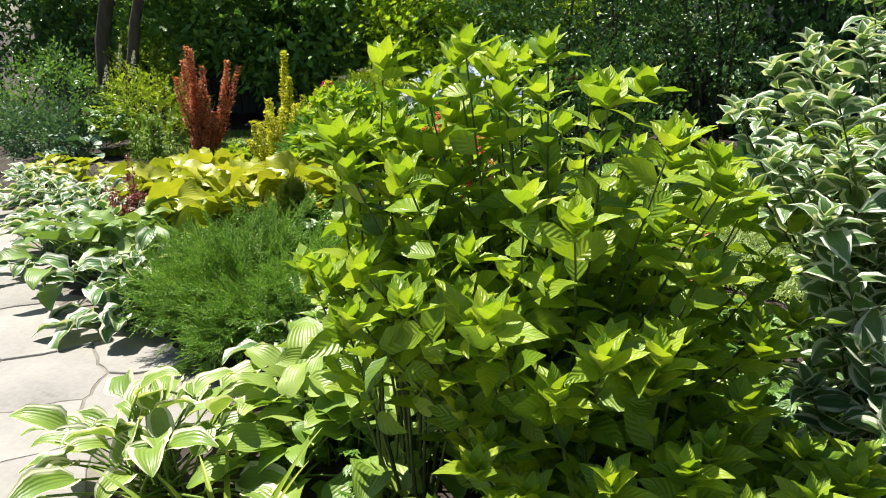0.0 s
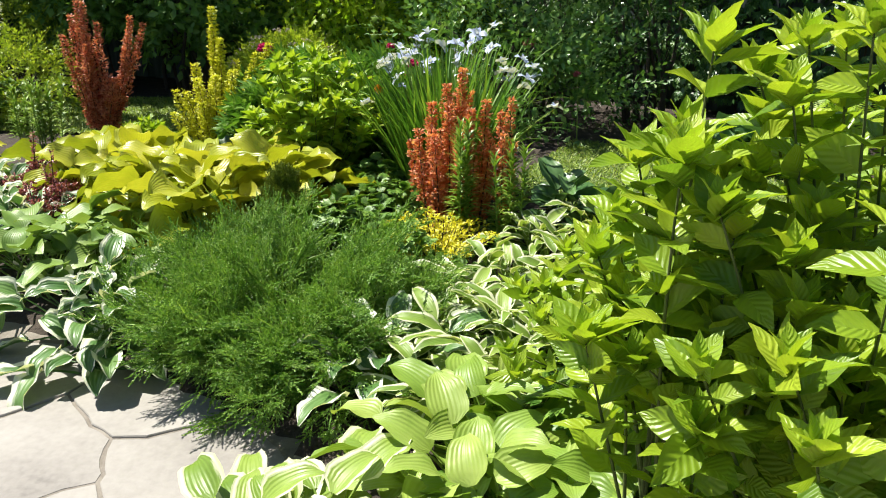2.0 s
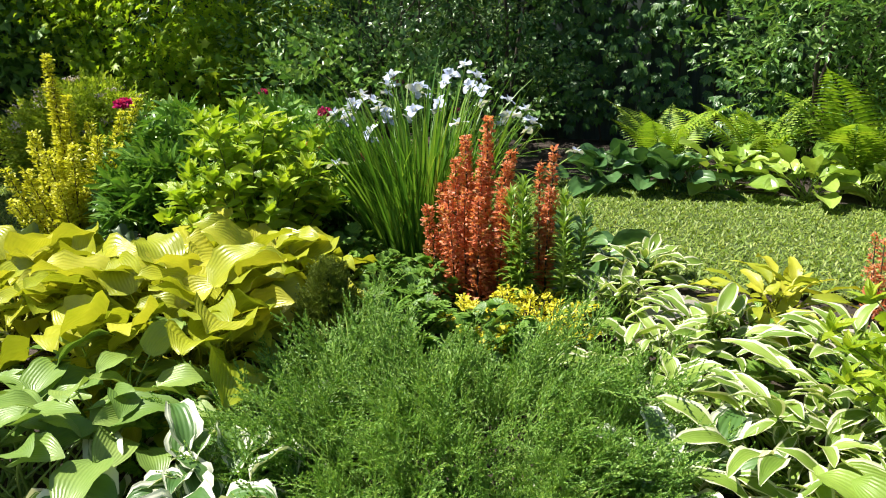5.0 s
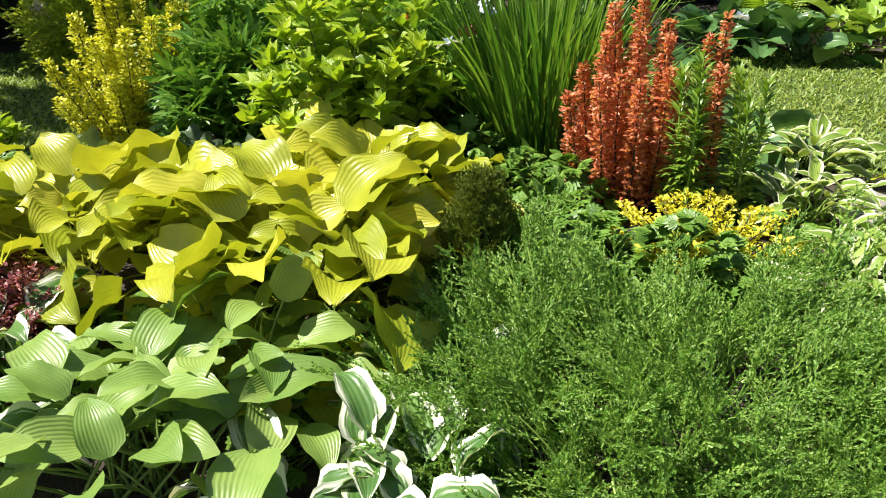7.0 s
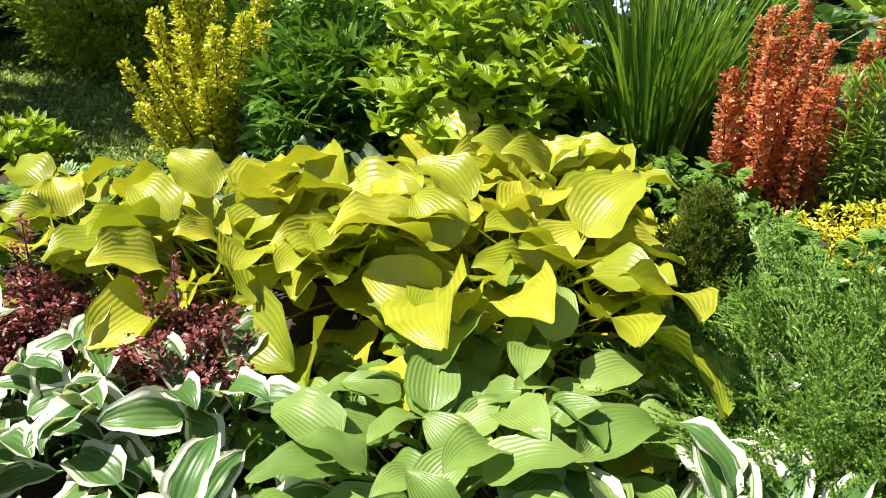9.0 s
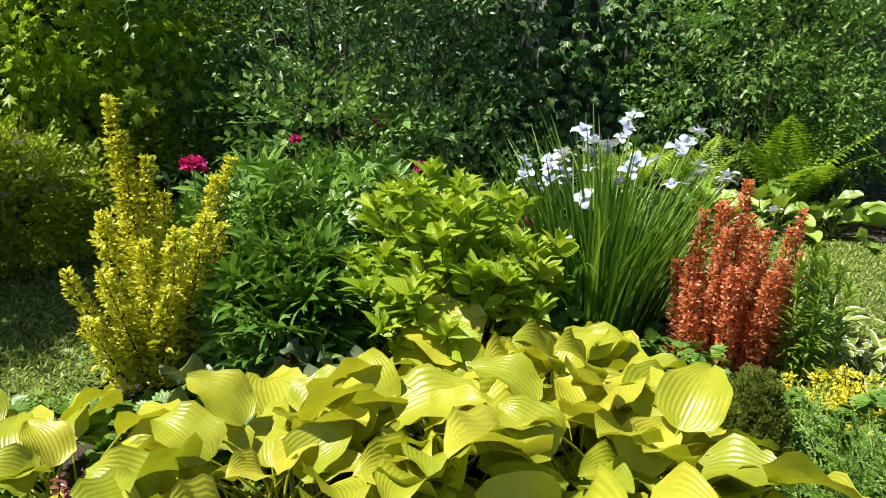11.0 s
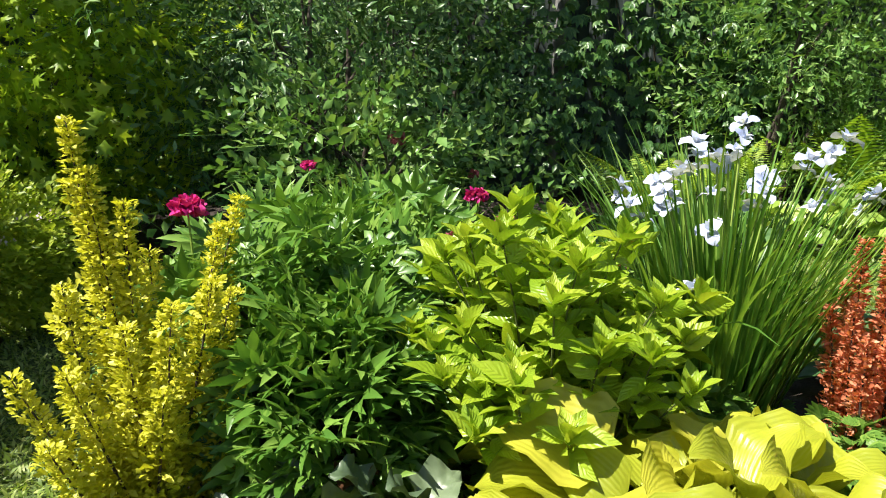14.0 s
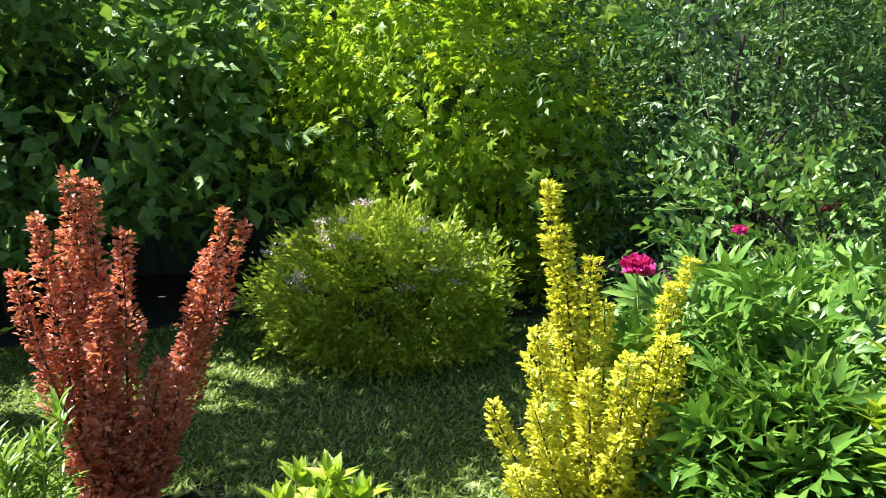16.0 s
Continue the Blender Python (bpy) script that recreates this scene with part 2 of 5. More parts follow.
M_LILAC = leaf_mat("lilac_leaf", (0.08, 0.19, 0.035), (0.15, 0.29, 0.055), (0.25, 0.40, 0.08), veins=6, rough=0.42, trans=0.32)
M_FERN = leaf_mat("fern_frond", (0.17, 0.31, 0.02), (0.28, 0.44, 0.03), (0.42, 0.55, 0.05), rough=0.5, trans=0.4)
M_GERANIUM = leaf_mat("cranesbill_leaf", (0.08, 0.19, 0.025), (0.15, 0.29, 0.04), (0.27, 0.42, 0.07), rough=0.42, trans=0.32)
M_BERGENIA = leaf_mat("bergenia_leaf", (0.18, 0.31, 0.04), (0.30, 0.43, 0.07), (0.44, 0.55, 0.12), ribs=4, rough=0.33, trans=0.25)
M_DARKLEAF = leaf_mat("dark_bergenia_leaf", (0.05, 0.13, 0.04), (0.09, 0.19, 0.06), (0.16, 0.28, 0.09), ribs=4, rough=0.3, trans=0.2)
M_LIGULARIA = leaf_mat("bronze_green_leaf", (0.06, 0.10, 0.05), (0.11, 0.165, 0.085), (0.20, 0.26, 0.14), veins=4, rough=0.42, trans=0.15, stain=0.3)
M_BRONZE = leaf_mat("bronze_leaf", (0.03, 0.016, 0.01), (0.055, 0.026, 0.014), (0.10, 0.045, 0.02), veins=4, rough=0.5, trans=0.2, spec=0.3)
M_LILY = leaf_mat("lily_leaf", (0.13, 0.25, 0.025), (0.22, 0.36, 0.04), (0.34, 0.46, 0.07), rough=0.38, trans=0.35)
M_GRASS = leaf_mat("lawn_grass", (0.13, 0.22, 0.03), (0.24, 0.35, 0.05), (0.46, 0.50, 0.14), rough=0.5, trans=0.35)
M_BLUE = leaf_mat("blue_green_leaf", (0.06, 0.15, 0.07), (0.11, 0.21, 0.10), (0.19, 0.30, 0.15), ribs=6, rough=0.5, trans=0.2)
M_WHITE_FL = leaf_mat("white_plume_flower", (0.6, 0.62, 0.5), (0.7, 0.72, 0.6), (0.8, 0.8, 0.72), rough=0.8, trans=0.2, glow=0.8, spec=0.1)
M_TURF = rough_mat("lawn_turf", [(0.0, (0.03, 0.05, 0.012)), (0.5, (0.07, 0.11, 0.02)), (1.0, (0.13, 0.17, 0.035))], 9, 0.95, 0.9, 0.03, fine=120)
M_STEM = rough_mat("green_brown_stem", [(0.0, (0.05, 0.07, 0.015)), (1.0, (0.14, 0.17, 0.04))], 20, 0.7)
M_BARK = rough_mat("bark", [(0.0, (0.025, 0.018, 0.012)), (0.5, (0.07, 0.055, 0.04)), (1.0, (0.15, 0.12, 0.09))], 14, 0.9, 0.9, 0.02, stretch=(1, 1, 0.25))
M_SOIL = rough_mat("garden_soil", [(0.0, (0.016, 0.012, 0.009)), (0.5, (0.045, 0.033, 0.024)), (1.0, (0.10, 0.078, 0.058))], 7, 0.95, 0.9, 0.03, fine=90)
M_STONE = rough_mat("pale_flagstone", [(0.0, (0.10, 0.09, 0.08)), (0.4, (0.23, 0.212, 0.192)), (0.62, (0.28, 0.26, 0.235)), (1.0, (0.345, 0.325, 0.295))], 2.6, 0.75, 0.7, 0.007, fine=40, vary=0.22)
M_JOINT = rough_mat("sandy_joint", [(0.0, (0.12, 0.10, 0.08)), (1.0, (0.30, 0.27, 0.23))], 12, 0.95, 0.8, 0.01)
M_FENCE = rough_mat("weathered_dark_plank", [(0.0, (0.018, 0.033, 0.031)), (0.5, (0.04, 0.063, 0.058)), (1.0, (0.085, 0.11, 0.10))], 3.0, 0.8, 0.6, 0.006, fine=30, vary=0.3, stretch=(6, 6, 0.5))
M_POST = rough_mat("grey_weathered_post", [(0.0, (0.10, 0.10, 0.095)), (0.5, (0.20, 0.20, 0.19)), (1.0, (0.30, 0.30, 0.28))], 3.0, 0.8, 0.6, 0.006, fine=30, stretch=(6, 6, 0.5))
M_ROOF = rough_mat("white_roof_sheet", [(0.0, (0.42, 0.44, 0.46)), (1.0, (0.58, 0.59, 0.60))], 1.5, 0.4, 0.1, 0.004)
M_HOUSE = rough_mat("pale_render_wall", [(0.0, (0.42, 0.40, 0.36)), (1.0, (0.58, 0.56, 0.52))], 2.0, 0.9, 0.3, 0.004)


# ---- mesh helpers ----
rng = np.random.default_rng(7)


class Soup:
    """Vertices, faces and leaf coordinates gathered for one mesh."""

    def __init__(self):
        self.v, self.f, self.uv, self.count = [], [], [], 0

    def add(self, v, f, uv=None):
        v = np.asarray(v, float)
        self.v.append(v)
        self.f.append(np.asarray(f, int) + self.count)
        self.uv.append(np.full((len(v), 2), 0.5) if uv is None else np.asarray(uv, float))
        self.count += len(v)
        return self

    def many(self, tmpl, turns, places):
        """Copies of a template (v, f, uv) with 3 x 3 turns (scale in them) and places."""
        v, f, uv = tmpl
        k, n = len(turns), len(v)
        if not k:
            return self
        w = np.einsum("kij,nj->kni", turns, v) + np.asarray(places)[:, None, :]
        g = f[None] + (np.arange(k) * n)[:, None, None]
        return self.add(w.reshape(-1, 3), g.reshape(-1, f.shape[1]), np.tile(uv, (k, 1)))

    def mesh(self, name, smooth=True):
        me = bpy.data.meshes.new(name)
        v = np.concatenate(self.v)
        uv = np.concatenate(self.uv)
        loops = np.concatenate([f.ravel() for f in self.f])
        total = np.concatenate([np.full(len(f), f.shape[1]) for f in self.f])
        start = np.concatenate([[0], np.cumsum(total)[:-1]])
        me.vertices.add(len(v))
        me.vertices.foreach_set("co", v.ravel())
        me.loops.add(len(loops))
        me.loops.foreach_set("vertex_index", loops)
        me.polygons.add(len(total))
        me.polygons.foreach_set("loop_start", start)
        me.polygons.foreach_set("loop_total", total)
        me.polygons.foreach_set("use_smooth", np.full(len(total), smooth))
        me.uv_layers.new(name="UVMap")
        me.uv_layers[0].data.foreach_set("uv", uv[loops].ravel())
        me.update(calc_edges=True)
        return me


def thing(name, label, category, x, y, z, group="", kind=""):
    ob = new(name)
    ob.location = (x, y, z)
    return tagged(ob, label, category, group, kind)


def part(name, mesh, mat, parent, label="", m=None, kind=""):
    if isinstance(mesh, Soup):
        mesh = mesh.mesh(name)
    if not mesh.materials:
        mesh.materials.append(mat)
    ob = new(name, mesh)
    ob.parent = parent
    if m is not None:
        ob.matrix_basis = m
    return tagged(ob, label, kind=kind)


def unit(a):
    return a / np.maximum(np.linalg.norm(a, axis=-1, keepdims=True), 1e-9)


def frames(way, up, size):
    """Turns whose y goes along way and whose z leans to up, times size."""
    way = unit(way)
    x = unit(np.cross(way, up))
    z = np.cross(x, way)
    return np.stack([x, way, z], -1) * np.reshape(size, (-1, 1, 1))


def mat4(turn, place):
    m = Matrix.Identity(4)
    for i in range(3):
        for j in range(3):
            m[i][j] = turn[i][j]
        m[i][3] = place[i]
    return m


def ball(n):
    return unit(rng.normal(size=(n, 3)))


def tube(soup, pts, radii, sides=6):
    pts = np.asarray(pts, float)
    radii = np.broadcast_to(radii, len(pts))
    d = unit(np.gradient(pts, axis=0))
    ref = np.where(np.abs(d[:, 2:3]) > 0.9, [[1.0, 0, 0]], [[0, 0, 1.0]])
    a = unit(np.cross(d, ref))
    b = np.cross(d, a)
    ang = np.arange(sides) * 2 * np.pi / sides
    ring = a[:, None] * np.cos(ang)[:, None] + b[:, None] * np.sin(ang)[:, None]
    v = (pts[:, None] + ring * radii[:, None, None]).reshape(-1, 3)
    f = []
    for i in range(len(pts) - 1):
        for j in range(sides):
            k = (j + 1) % sides
            f.append((i * sides + j, i * sides + k, (i + 1) * sides + k, (i + 1) * sides + j))
    return soup.add(v, f)


def bend(p0, way, length, droop, n=6, wob=0.0):
    """A path from p0 that starts along way and is bent down by droop radians over its length."""
    way = np.asarray(way, float) / np.linalg.norm(way)
    flat = np.array([way[0], way[1], 0.0])
    flat = flat / max(np.linalg.norm(flat), 1e-6)
    e = math.asin(max(-1, min(1, way[2])))
    pts = [np.asarray(p0, float)]
    for i in range(n):
        a = e - droop * (i + 0.5) / n
        step = flat * math.cos(a) + np.array([0, 0, math.sin(a)])
        pts.append(pts[-1] + step * length / n + rng.normal(size=3) * wob)
    return np.array(pts)


def ovate(v):
    return np.sin(np.pi * np.clip(v, 0, 1) ** 0.8) ** 0.85


def heart(v):
    return np.clip(v / 0.16, 0, 1) ** 0.5 * np.cos(np.pi / 2 * np.clip((v - 0.28) / 0.72, 0, 1) ** 1.25) ** 0.85


def lance(v):
    return np.sin(np.pi * np.clip(v, 0, 1) ** 0.7) ** 1.2


def pointed(v):
    """Widest below the middle, drawn out to a fine tip."""
    return np.sin(np.pi * np.clip(v, 0, 1) ** 0.72) ** 1.05 * (1.0 - 0.18 * np.clip(v, 0, 1))


def round_leaf(v):
    return np.sqrt(np.clip(1 - (2 * v - 1) ** 2, 0, 1))


def strap(v):
    return np.clip(v / 0.05, 0, 1) * np.clip((1 - v) / 0.55, 0, 1) ** 0.6


def blade(length, width, nx=4, ny=6, prof=ovate, cup=0.25, rise=0.0, droop=0.6, wave=0.0, waves=3, twist=0.0, start=(0, 0, 0)):
    """A leaf along y from start: rise is its first slope, droop how far it bends over, cup lifts its sides, wave ripples its rim."""
    v = np.linspace(0, 1, ny + 1)
    u = np.linspace(-1, 1, nx + 1)
    a = rise - droop * v**1.3
    y = np.concatenate([[0], np.cumsum(np.cos(a[:-1]) * length / ny)])
    z = np.concatenate([[0], np.cumsum(np.sin(a[:-1]) * length / ny)])
    hw = np.maximum(width / 2 * prof(np.clip(v, 0.012, 0.988)), 0.0004)
    ph = rng.uniform(0, 6.28, 2)
    V, U = [], []
    for i in range(ny + 1):
        for j in range(nx + 1):
            w = wave * abs(u[j]) ** 2 * width * math.sin(v[i] * waves * 6.28 + ph[0 if u[j] < 0 else 1])
            h = cup * abs(u[j]) ** 1.4 * hw[i] + w
            tw = twist * v[i]
            px, pz = u[j] * hw[i] * math.cos(tw), h + u[j] * hw[i] * math.sin(tw)
            V.append((px + start[0], y[i] - pz * math.sin(a[i]) * 0.9 + start[1], z[i] + pz * math.cos(a[i]) + start[2]))
            U.append(((u[j] + 1) / 2, v[i]))
    F = [(i * (nx + 1) + j, i * (nx + 1) + j + 1, (i + 1) * (nx + 1) + j + 1, (i + 1) * (nx + 1) + j) for i in range(ny) for j in range(nx)]
    return np.array(V), np.array(F), np.array(U)


def join(chunks):
    v, f, uv, n = [], [], [], 0
    for a, b, c in chunks:
        v.append(a)
        f.append(b + n)
        uv.append(c)
        n += len(a)
    return np.concatenate(v), np.concatenate(f), np.concatenate(uv)


def moved(t, turn, place):
    return t[0] @ np.asarray(turn).T + np.asarray(place), t[1], t[2]


def sprig(n, length, leaf, width, angle=0.9, prof=ovate, pair=False, ny=3, droop=0.5, stem=0.0015):
    """A twig along y with n leaves, alternate or in pairs, and one at its tip."""
    out = []
    for i in range(n):
        s = (i + 0.6) / (n + 0.4)
        for k in (1, -1) if pair else ((1,) if i % 2 else (-1,)):
            roll = rng.uniform(-0.5, 0.5) + (1.57 * (i % 2) if pair else 0.0)
            a = angle * rng.uniform(0.75, 1.2) * (1.15 - 0.5 * s)
            way = np.array([[k * math.sin(a) * math.cos(roll), math.cos(a), math.sin(a) * math.sin(roll) * k + 0.15]])
            t = frames(way, np.array([[0, -0.3, 1.0]]) + rng.normal(size=(1, 3)) * 0.35, [rng.uniform(0.75, 1.1) * (1.05 - 0.4 * s)])
            b = blade(leaf, width, 2, ny, prof, 0.35, 0.1, droop)
            out.append(moved(b, t[0], (0, s * length, 0.02 * math.sin(s * 3))))
    b = blade(leaf * 0.7, width * 0.7, 2, ny, prof, 0.35, 0.1, 0.3)
    out.append(moved(b, np.eye(3), (0, length, 0)))
    q = np.array([(-stem, 0, 0), (stem, 0, 0), (stem * 0.5, length, 0), (-stem * 0.5, length, 0), (0, 0, stem), (0, length, stem)])
    out.append((q, np.array([(0, 1, 2, 3), (0, 4, 5, 3)]), np.full((6, 2), 0.5)))
    return join(out)


def rosette(n, leaf, width, tilt=0.5, prof=ovate, ny=3):
    """n leaflets from one point, fanned like a hand's fingers: a creeper's or a cranesbill's leaf, along y."""
    out = []
    for i in range(n):
        a = (i - (n - 1) / 2) * 2.5 / n
        s = 1.0 - 0.25 * abs(i - (n - 1) / 2) / max(1, (n - 1) / 2)
        t = frames(np.array([[math.sin(a), math.cos(a), 0.0]]), np.array([[0, 0, 1.0]]), [s])
        out.append(moved(blade(leaf, width, 2, ny, prof, 0.3, 0.0, tilt), t[0], (0, 0, 0)))
    return join(out)


# ---- the plan of the ground ----
EDGE = [(5.0, 1.6), (1.7, 2.3), (-0.05, 2.75), (-0.62, 2.95), (-0.78, 3.4), (-0.62, 3.85), (-0.75, 4.02), (-1.2, 4.2), (-1.75, 4.44), (-2.7, 4.83), (-3.2, 5.3), (-3.75, 5.65), (-4.6, 6.2), (-6.0, 7.0), (-9.0, 8.2)]


def bed_depth(x, y):
    """Metres inside the planted ground from the paving's edge; negative on the paving."""
    x, y = np.asarray(x, float), np.asarray(y, float)
    best = np.full(x.shape, 1e9)
    inside = np.zeros(x.shape, bool)
    ring = EDGE + [(-90.0, 8.2), (-90.0, 90.0), (90.0, 90.0), (90.0, 1.6)]
    for i, (a, b) in enumerate(zip(ring, ring[1:] + ring[:1])):
        if i < len(EDGE) - 1:
            d = np.array(b) - a
            s = np.clip(((x - a[0]) * d[0] + (y - a[1]) * d[1]) / (d @ d), 0, 1)
            best = np.minimum(best, np.hypot(x - a[0] - s * d[0], y - a[1] - s * d[1]))
        cross = (a[1] > y) != (b[1] > y)
        with np.errstate(divide="ignore", invalid="ignore"):
            xc = a[0] + (y - a[1]) * (b[0] - a[0]) / (b[1] - a[1] if b[1] != a[1] else 1e-9)
        inside ^= cross & (x < xc)
    return np.where(inside, best, -best)


def ground(x, y):
    d = bed_depth(x, y)
    s = np.clip((d - 0.08) / 1.2, 0, 1)
    return -0.045 + 0.062 * np.clip((d - 0.06) / 0.06, 0, 1) + 0.145 * s * s * (3 - 2 * s)


def gz(x, y):
    return float(ground(np.array(x), np.array(y)))


# ---- ground sheet ----
def graded(lo, hi, step, far):
    mid = np.arange(lo, hi + 1e-6, step)
    out = np.geomspace(step * 2, far, 22)
    return np.concatenate([lo - out[::-1], mid, hi + out])


gx, gy = graded(-7.0, 7.0, 0.09, 900.0), graded(0.0, 12.0, 0.09, 900.0)
GX, GY = np.meshgrid(gx, gy)
bumps = np.array([noise.noise((a * 2.3, b * 2.3, 0.0)) * 0.5 + noise.noise((a * 9, b * 9, 3.0)) * 0.25 for a, b in zip(GX.ravel(), GY.ravel())]).reshape(GX.shape)
GZ = ground(GX, GY) + np.where(bed_depth(GX, GY) > 0.1, bumps * 0.035, 0.0)
k = np.arange(GX.size).reshape(GX.shape)
faces = np.stack([k[:-1, :-1], k[:-1, 1:], k[1:, 1:], k[1:, :-1]], -1).reshape(-1, 4)
ground_me = Soup().add(np.stack([GX, GY, GZ], -1).reshape(-1, 3), faces).mesh("ground")
ground_me.materials.append(M_SOIL)
tagged(new("ground", ground_me), "dark crumbly garden soil between the plants and lawn", "ground", kind="structure")


# ---- kinds of plants ----
def hosta(name, label, x, y, mat, size, count, leaf=0.16, wide=0.62, prof=heart, spread=(0.25, 1.35), droop=1.0, wave=0.05, stalk=0.6, category="hosta", group="", cup=0.3, kinds=6, z=None, loose=1.4):
    """A clump of broad leaves, each on its own stalk, from upright in the heart to lying at the rim. size: radius of the clump."""
    top = thing(name, label, category, x, y, gz(x, y) if z is None else z, group)
    meshes = []
    for i in range(kinds):
        rise = spread[0] + (spread[1] - spread[0]) * i / (kinds - 1)
        p = size * stalk * rng.uniform(0.85, 1.1)
        s = Soup()
        path = bend((0, 0, 0), (0, math.cos(rise + 0.25), math.sin(rise + 0.25)), p, 0.5, 4)
        tube(s, path, np.linspace(0.006, 0.0035, 5), 4)
        b = blade(leaf, leaf * wide * rng.uniform(0.92, 1.1), 6, 8, prof, cup, rise * 0.55, droop * rng.uniform(0.75, 1.2), wave, 2, rng.uniform(-0.25, 0.25), path[-1])
        s.add(*b)
        me = s.mesh("leaf")
        me.materials.append(mat)
        meshes.append(me)
    for i in range(count):
        s = (i + 0.5) / count
        k = min(kinds - 1, int((s**0.9) * kinds))
        a = i * 2.39996 + rng.uniform(-0.35, 0.35)
        sc = (1.08 - 0.38 * s) * rng.uniform(0.82, 1.15)
        m = Matrix.Translation((rng.normal() * size * 0.13, rng.normal() * size * 0.13, rng.uniform(-0.01, 0.03))) @ Euler((rng.normal() * 0.12 * loose, rng.normal() * 0.2 * loose, a)).to_matrix().to_4x4() @ Matrix.Scale(sc, 4)
        part("leaf", meshes[k], mat, top, m=m)
    return top


def leafy_shrub(name, label, category, x, y, radius, height, mat, stems, leaf, wide, group="", pairs=7, low=0.25, lean=0.5, singles=300, droop=0.5, prof=pointed, stem_mat=None, whorl=7, gap=1.0, tip_mat=None):
    """A shrub of upright stems with opposite leaves and a whorl at each tip; the leaves nearest the top are separate pieces."""
    top = thing(name, label, category, x, y, gz(x, y), group)
    kinds = []
    for i in range(6):
        me = Soup().add(*blade(leaf, leaf * wide * rng.uniform(0.9, 1.1), 4, 6, prof, rng.uniform(0.2, 0.5), 0.15, droop * rng.uniform(0.4, 1.5), 0.035, 2, rng.uniform(-0.45, 0.45))).mesh("leaf")
        me.materials.append(mat)
        kinds.append(me)
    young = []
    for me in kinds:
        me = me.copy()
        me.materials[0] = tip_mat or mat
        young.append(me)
    tmpl = blade(leaf, leaf * wide, 2, 4, prof, 0.3, 0.15, droop)
    rest_t, rest_p, spots = [], [], []
    for i in range(stems):
        a, r = i * 2.39996, math.sqrt((i + 0.5) / stems)
        h = height * (1.0 - 0.38 * r * r) * rng.uniform(0.62, 1.03)
        tip = np.array([math.cos(a) * r * radius, math.sin(a) * r * radius, h])
        p0 = np.array([tip[0] * 0.2, tip[1] * 0.2, 0])
        mid = (p0 + tip) / 2 + np.array([tip[0], tip[1], 0]) * lean * 0.25 * -1 + rng.normal(size=3) * 0.03
        q = np.linspace(0, 1, 9)[:, None]
        path = (1 - q) ** 2 * p0 + 2 * q * (1 - q) * mid + q * q * tip
        g = Soup()
        tube(g, path, np.linspace(0.006, 0.002, 9), 5)
        part("stem", g, stem_mat or M_STEM, top)
        for j in range(pairs):
            u = low + (1 - low) * ((j + rng.uniform(0.2, 0.8)) / pairs) ** 0.75
            f = u * 8
            n = min(7, int(f))
            at = path[n] + (path[n + 1] - path[n]) * (f - n)
            ax = unit(path[n + 1] - path[n])
            turn = (j % 2) * 1.57 + rng.uniform(-0.6, 0.6)
            for k in (0, math.pi):
                side = np.array([math.cos(turn + k), math.sin(turn + k), 0.0])
                way = side + ax * rng.uniform(-0.05, 0.8) + rng.normal(size=3) * 0.3
                spots.append((at, way, ax + rng.normal(size=3) * 0.4, rng.uniform(0.65, 1.15) * gap, at[2] + 0.4 * math.hypot(at[0], at[1]), kinds))
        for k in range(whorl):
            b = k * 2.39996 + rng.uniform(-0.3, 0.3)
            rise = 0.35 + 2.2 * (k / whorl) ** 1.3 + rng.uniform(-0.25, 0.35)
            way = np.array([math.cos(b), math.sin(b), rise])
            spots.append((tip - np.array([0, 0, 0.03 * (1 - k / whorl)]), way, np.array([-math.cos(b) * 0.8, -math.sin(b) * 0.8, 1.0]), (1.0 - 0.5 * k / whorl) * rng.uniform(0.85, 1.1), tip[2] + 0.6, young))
    spots.sort(key=lambda e: -e[4])
    for i, (at, way, up, sc, _, own) in enumerate(spots):
        t = frames(way[None], up[None], [sc])[0]
        if i < singles:
            part("leaf", own[i % 6], mat, top, m=mat4(t, at))
        else:
            rest_t.append(t)
            rest_p.append(at)
    if rest_t:
        part("lower_foliage", Soup().many(tmpl, np.array(rest_t), np.array(rest_p)), mat, top, kind="stuff")
    return top


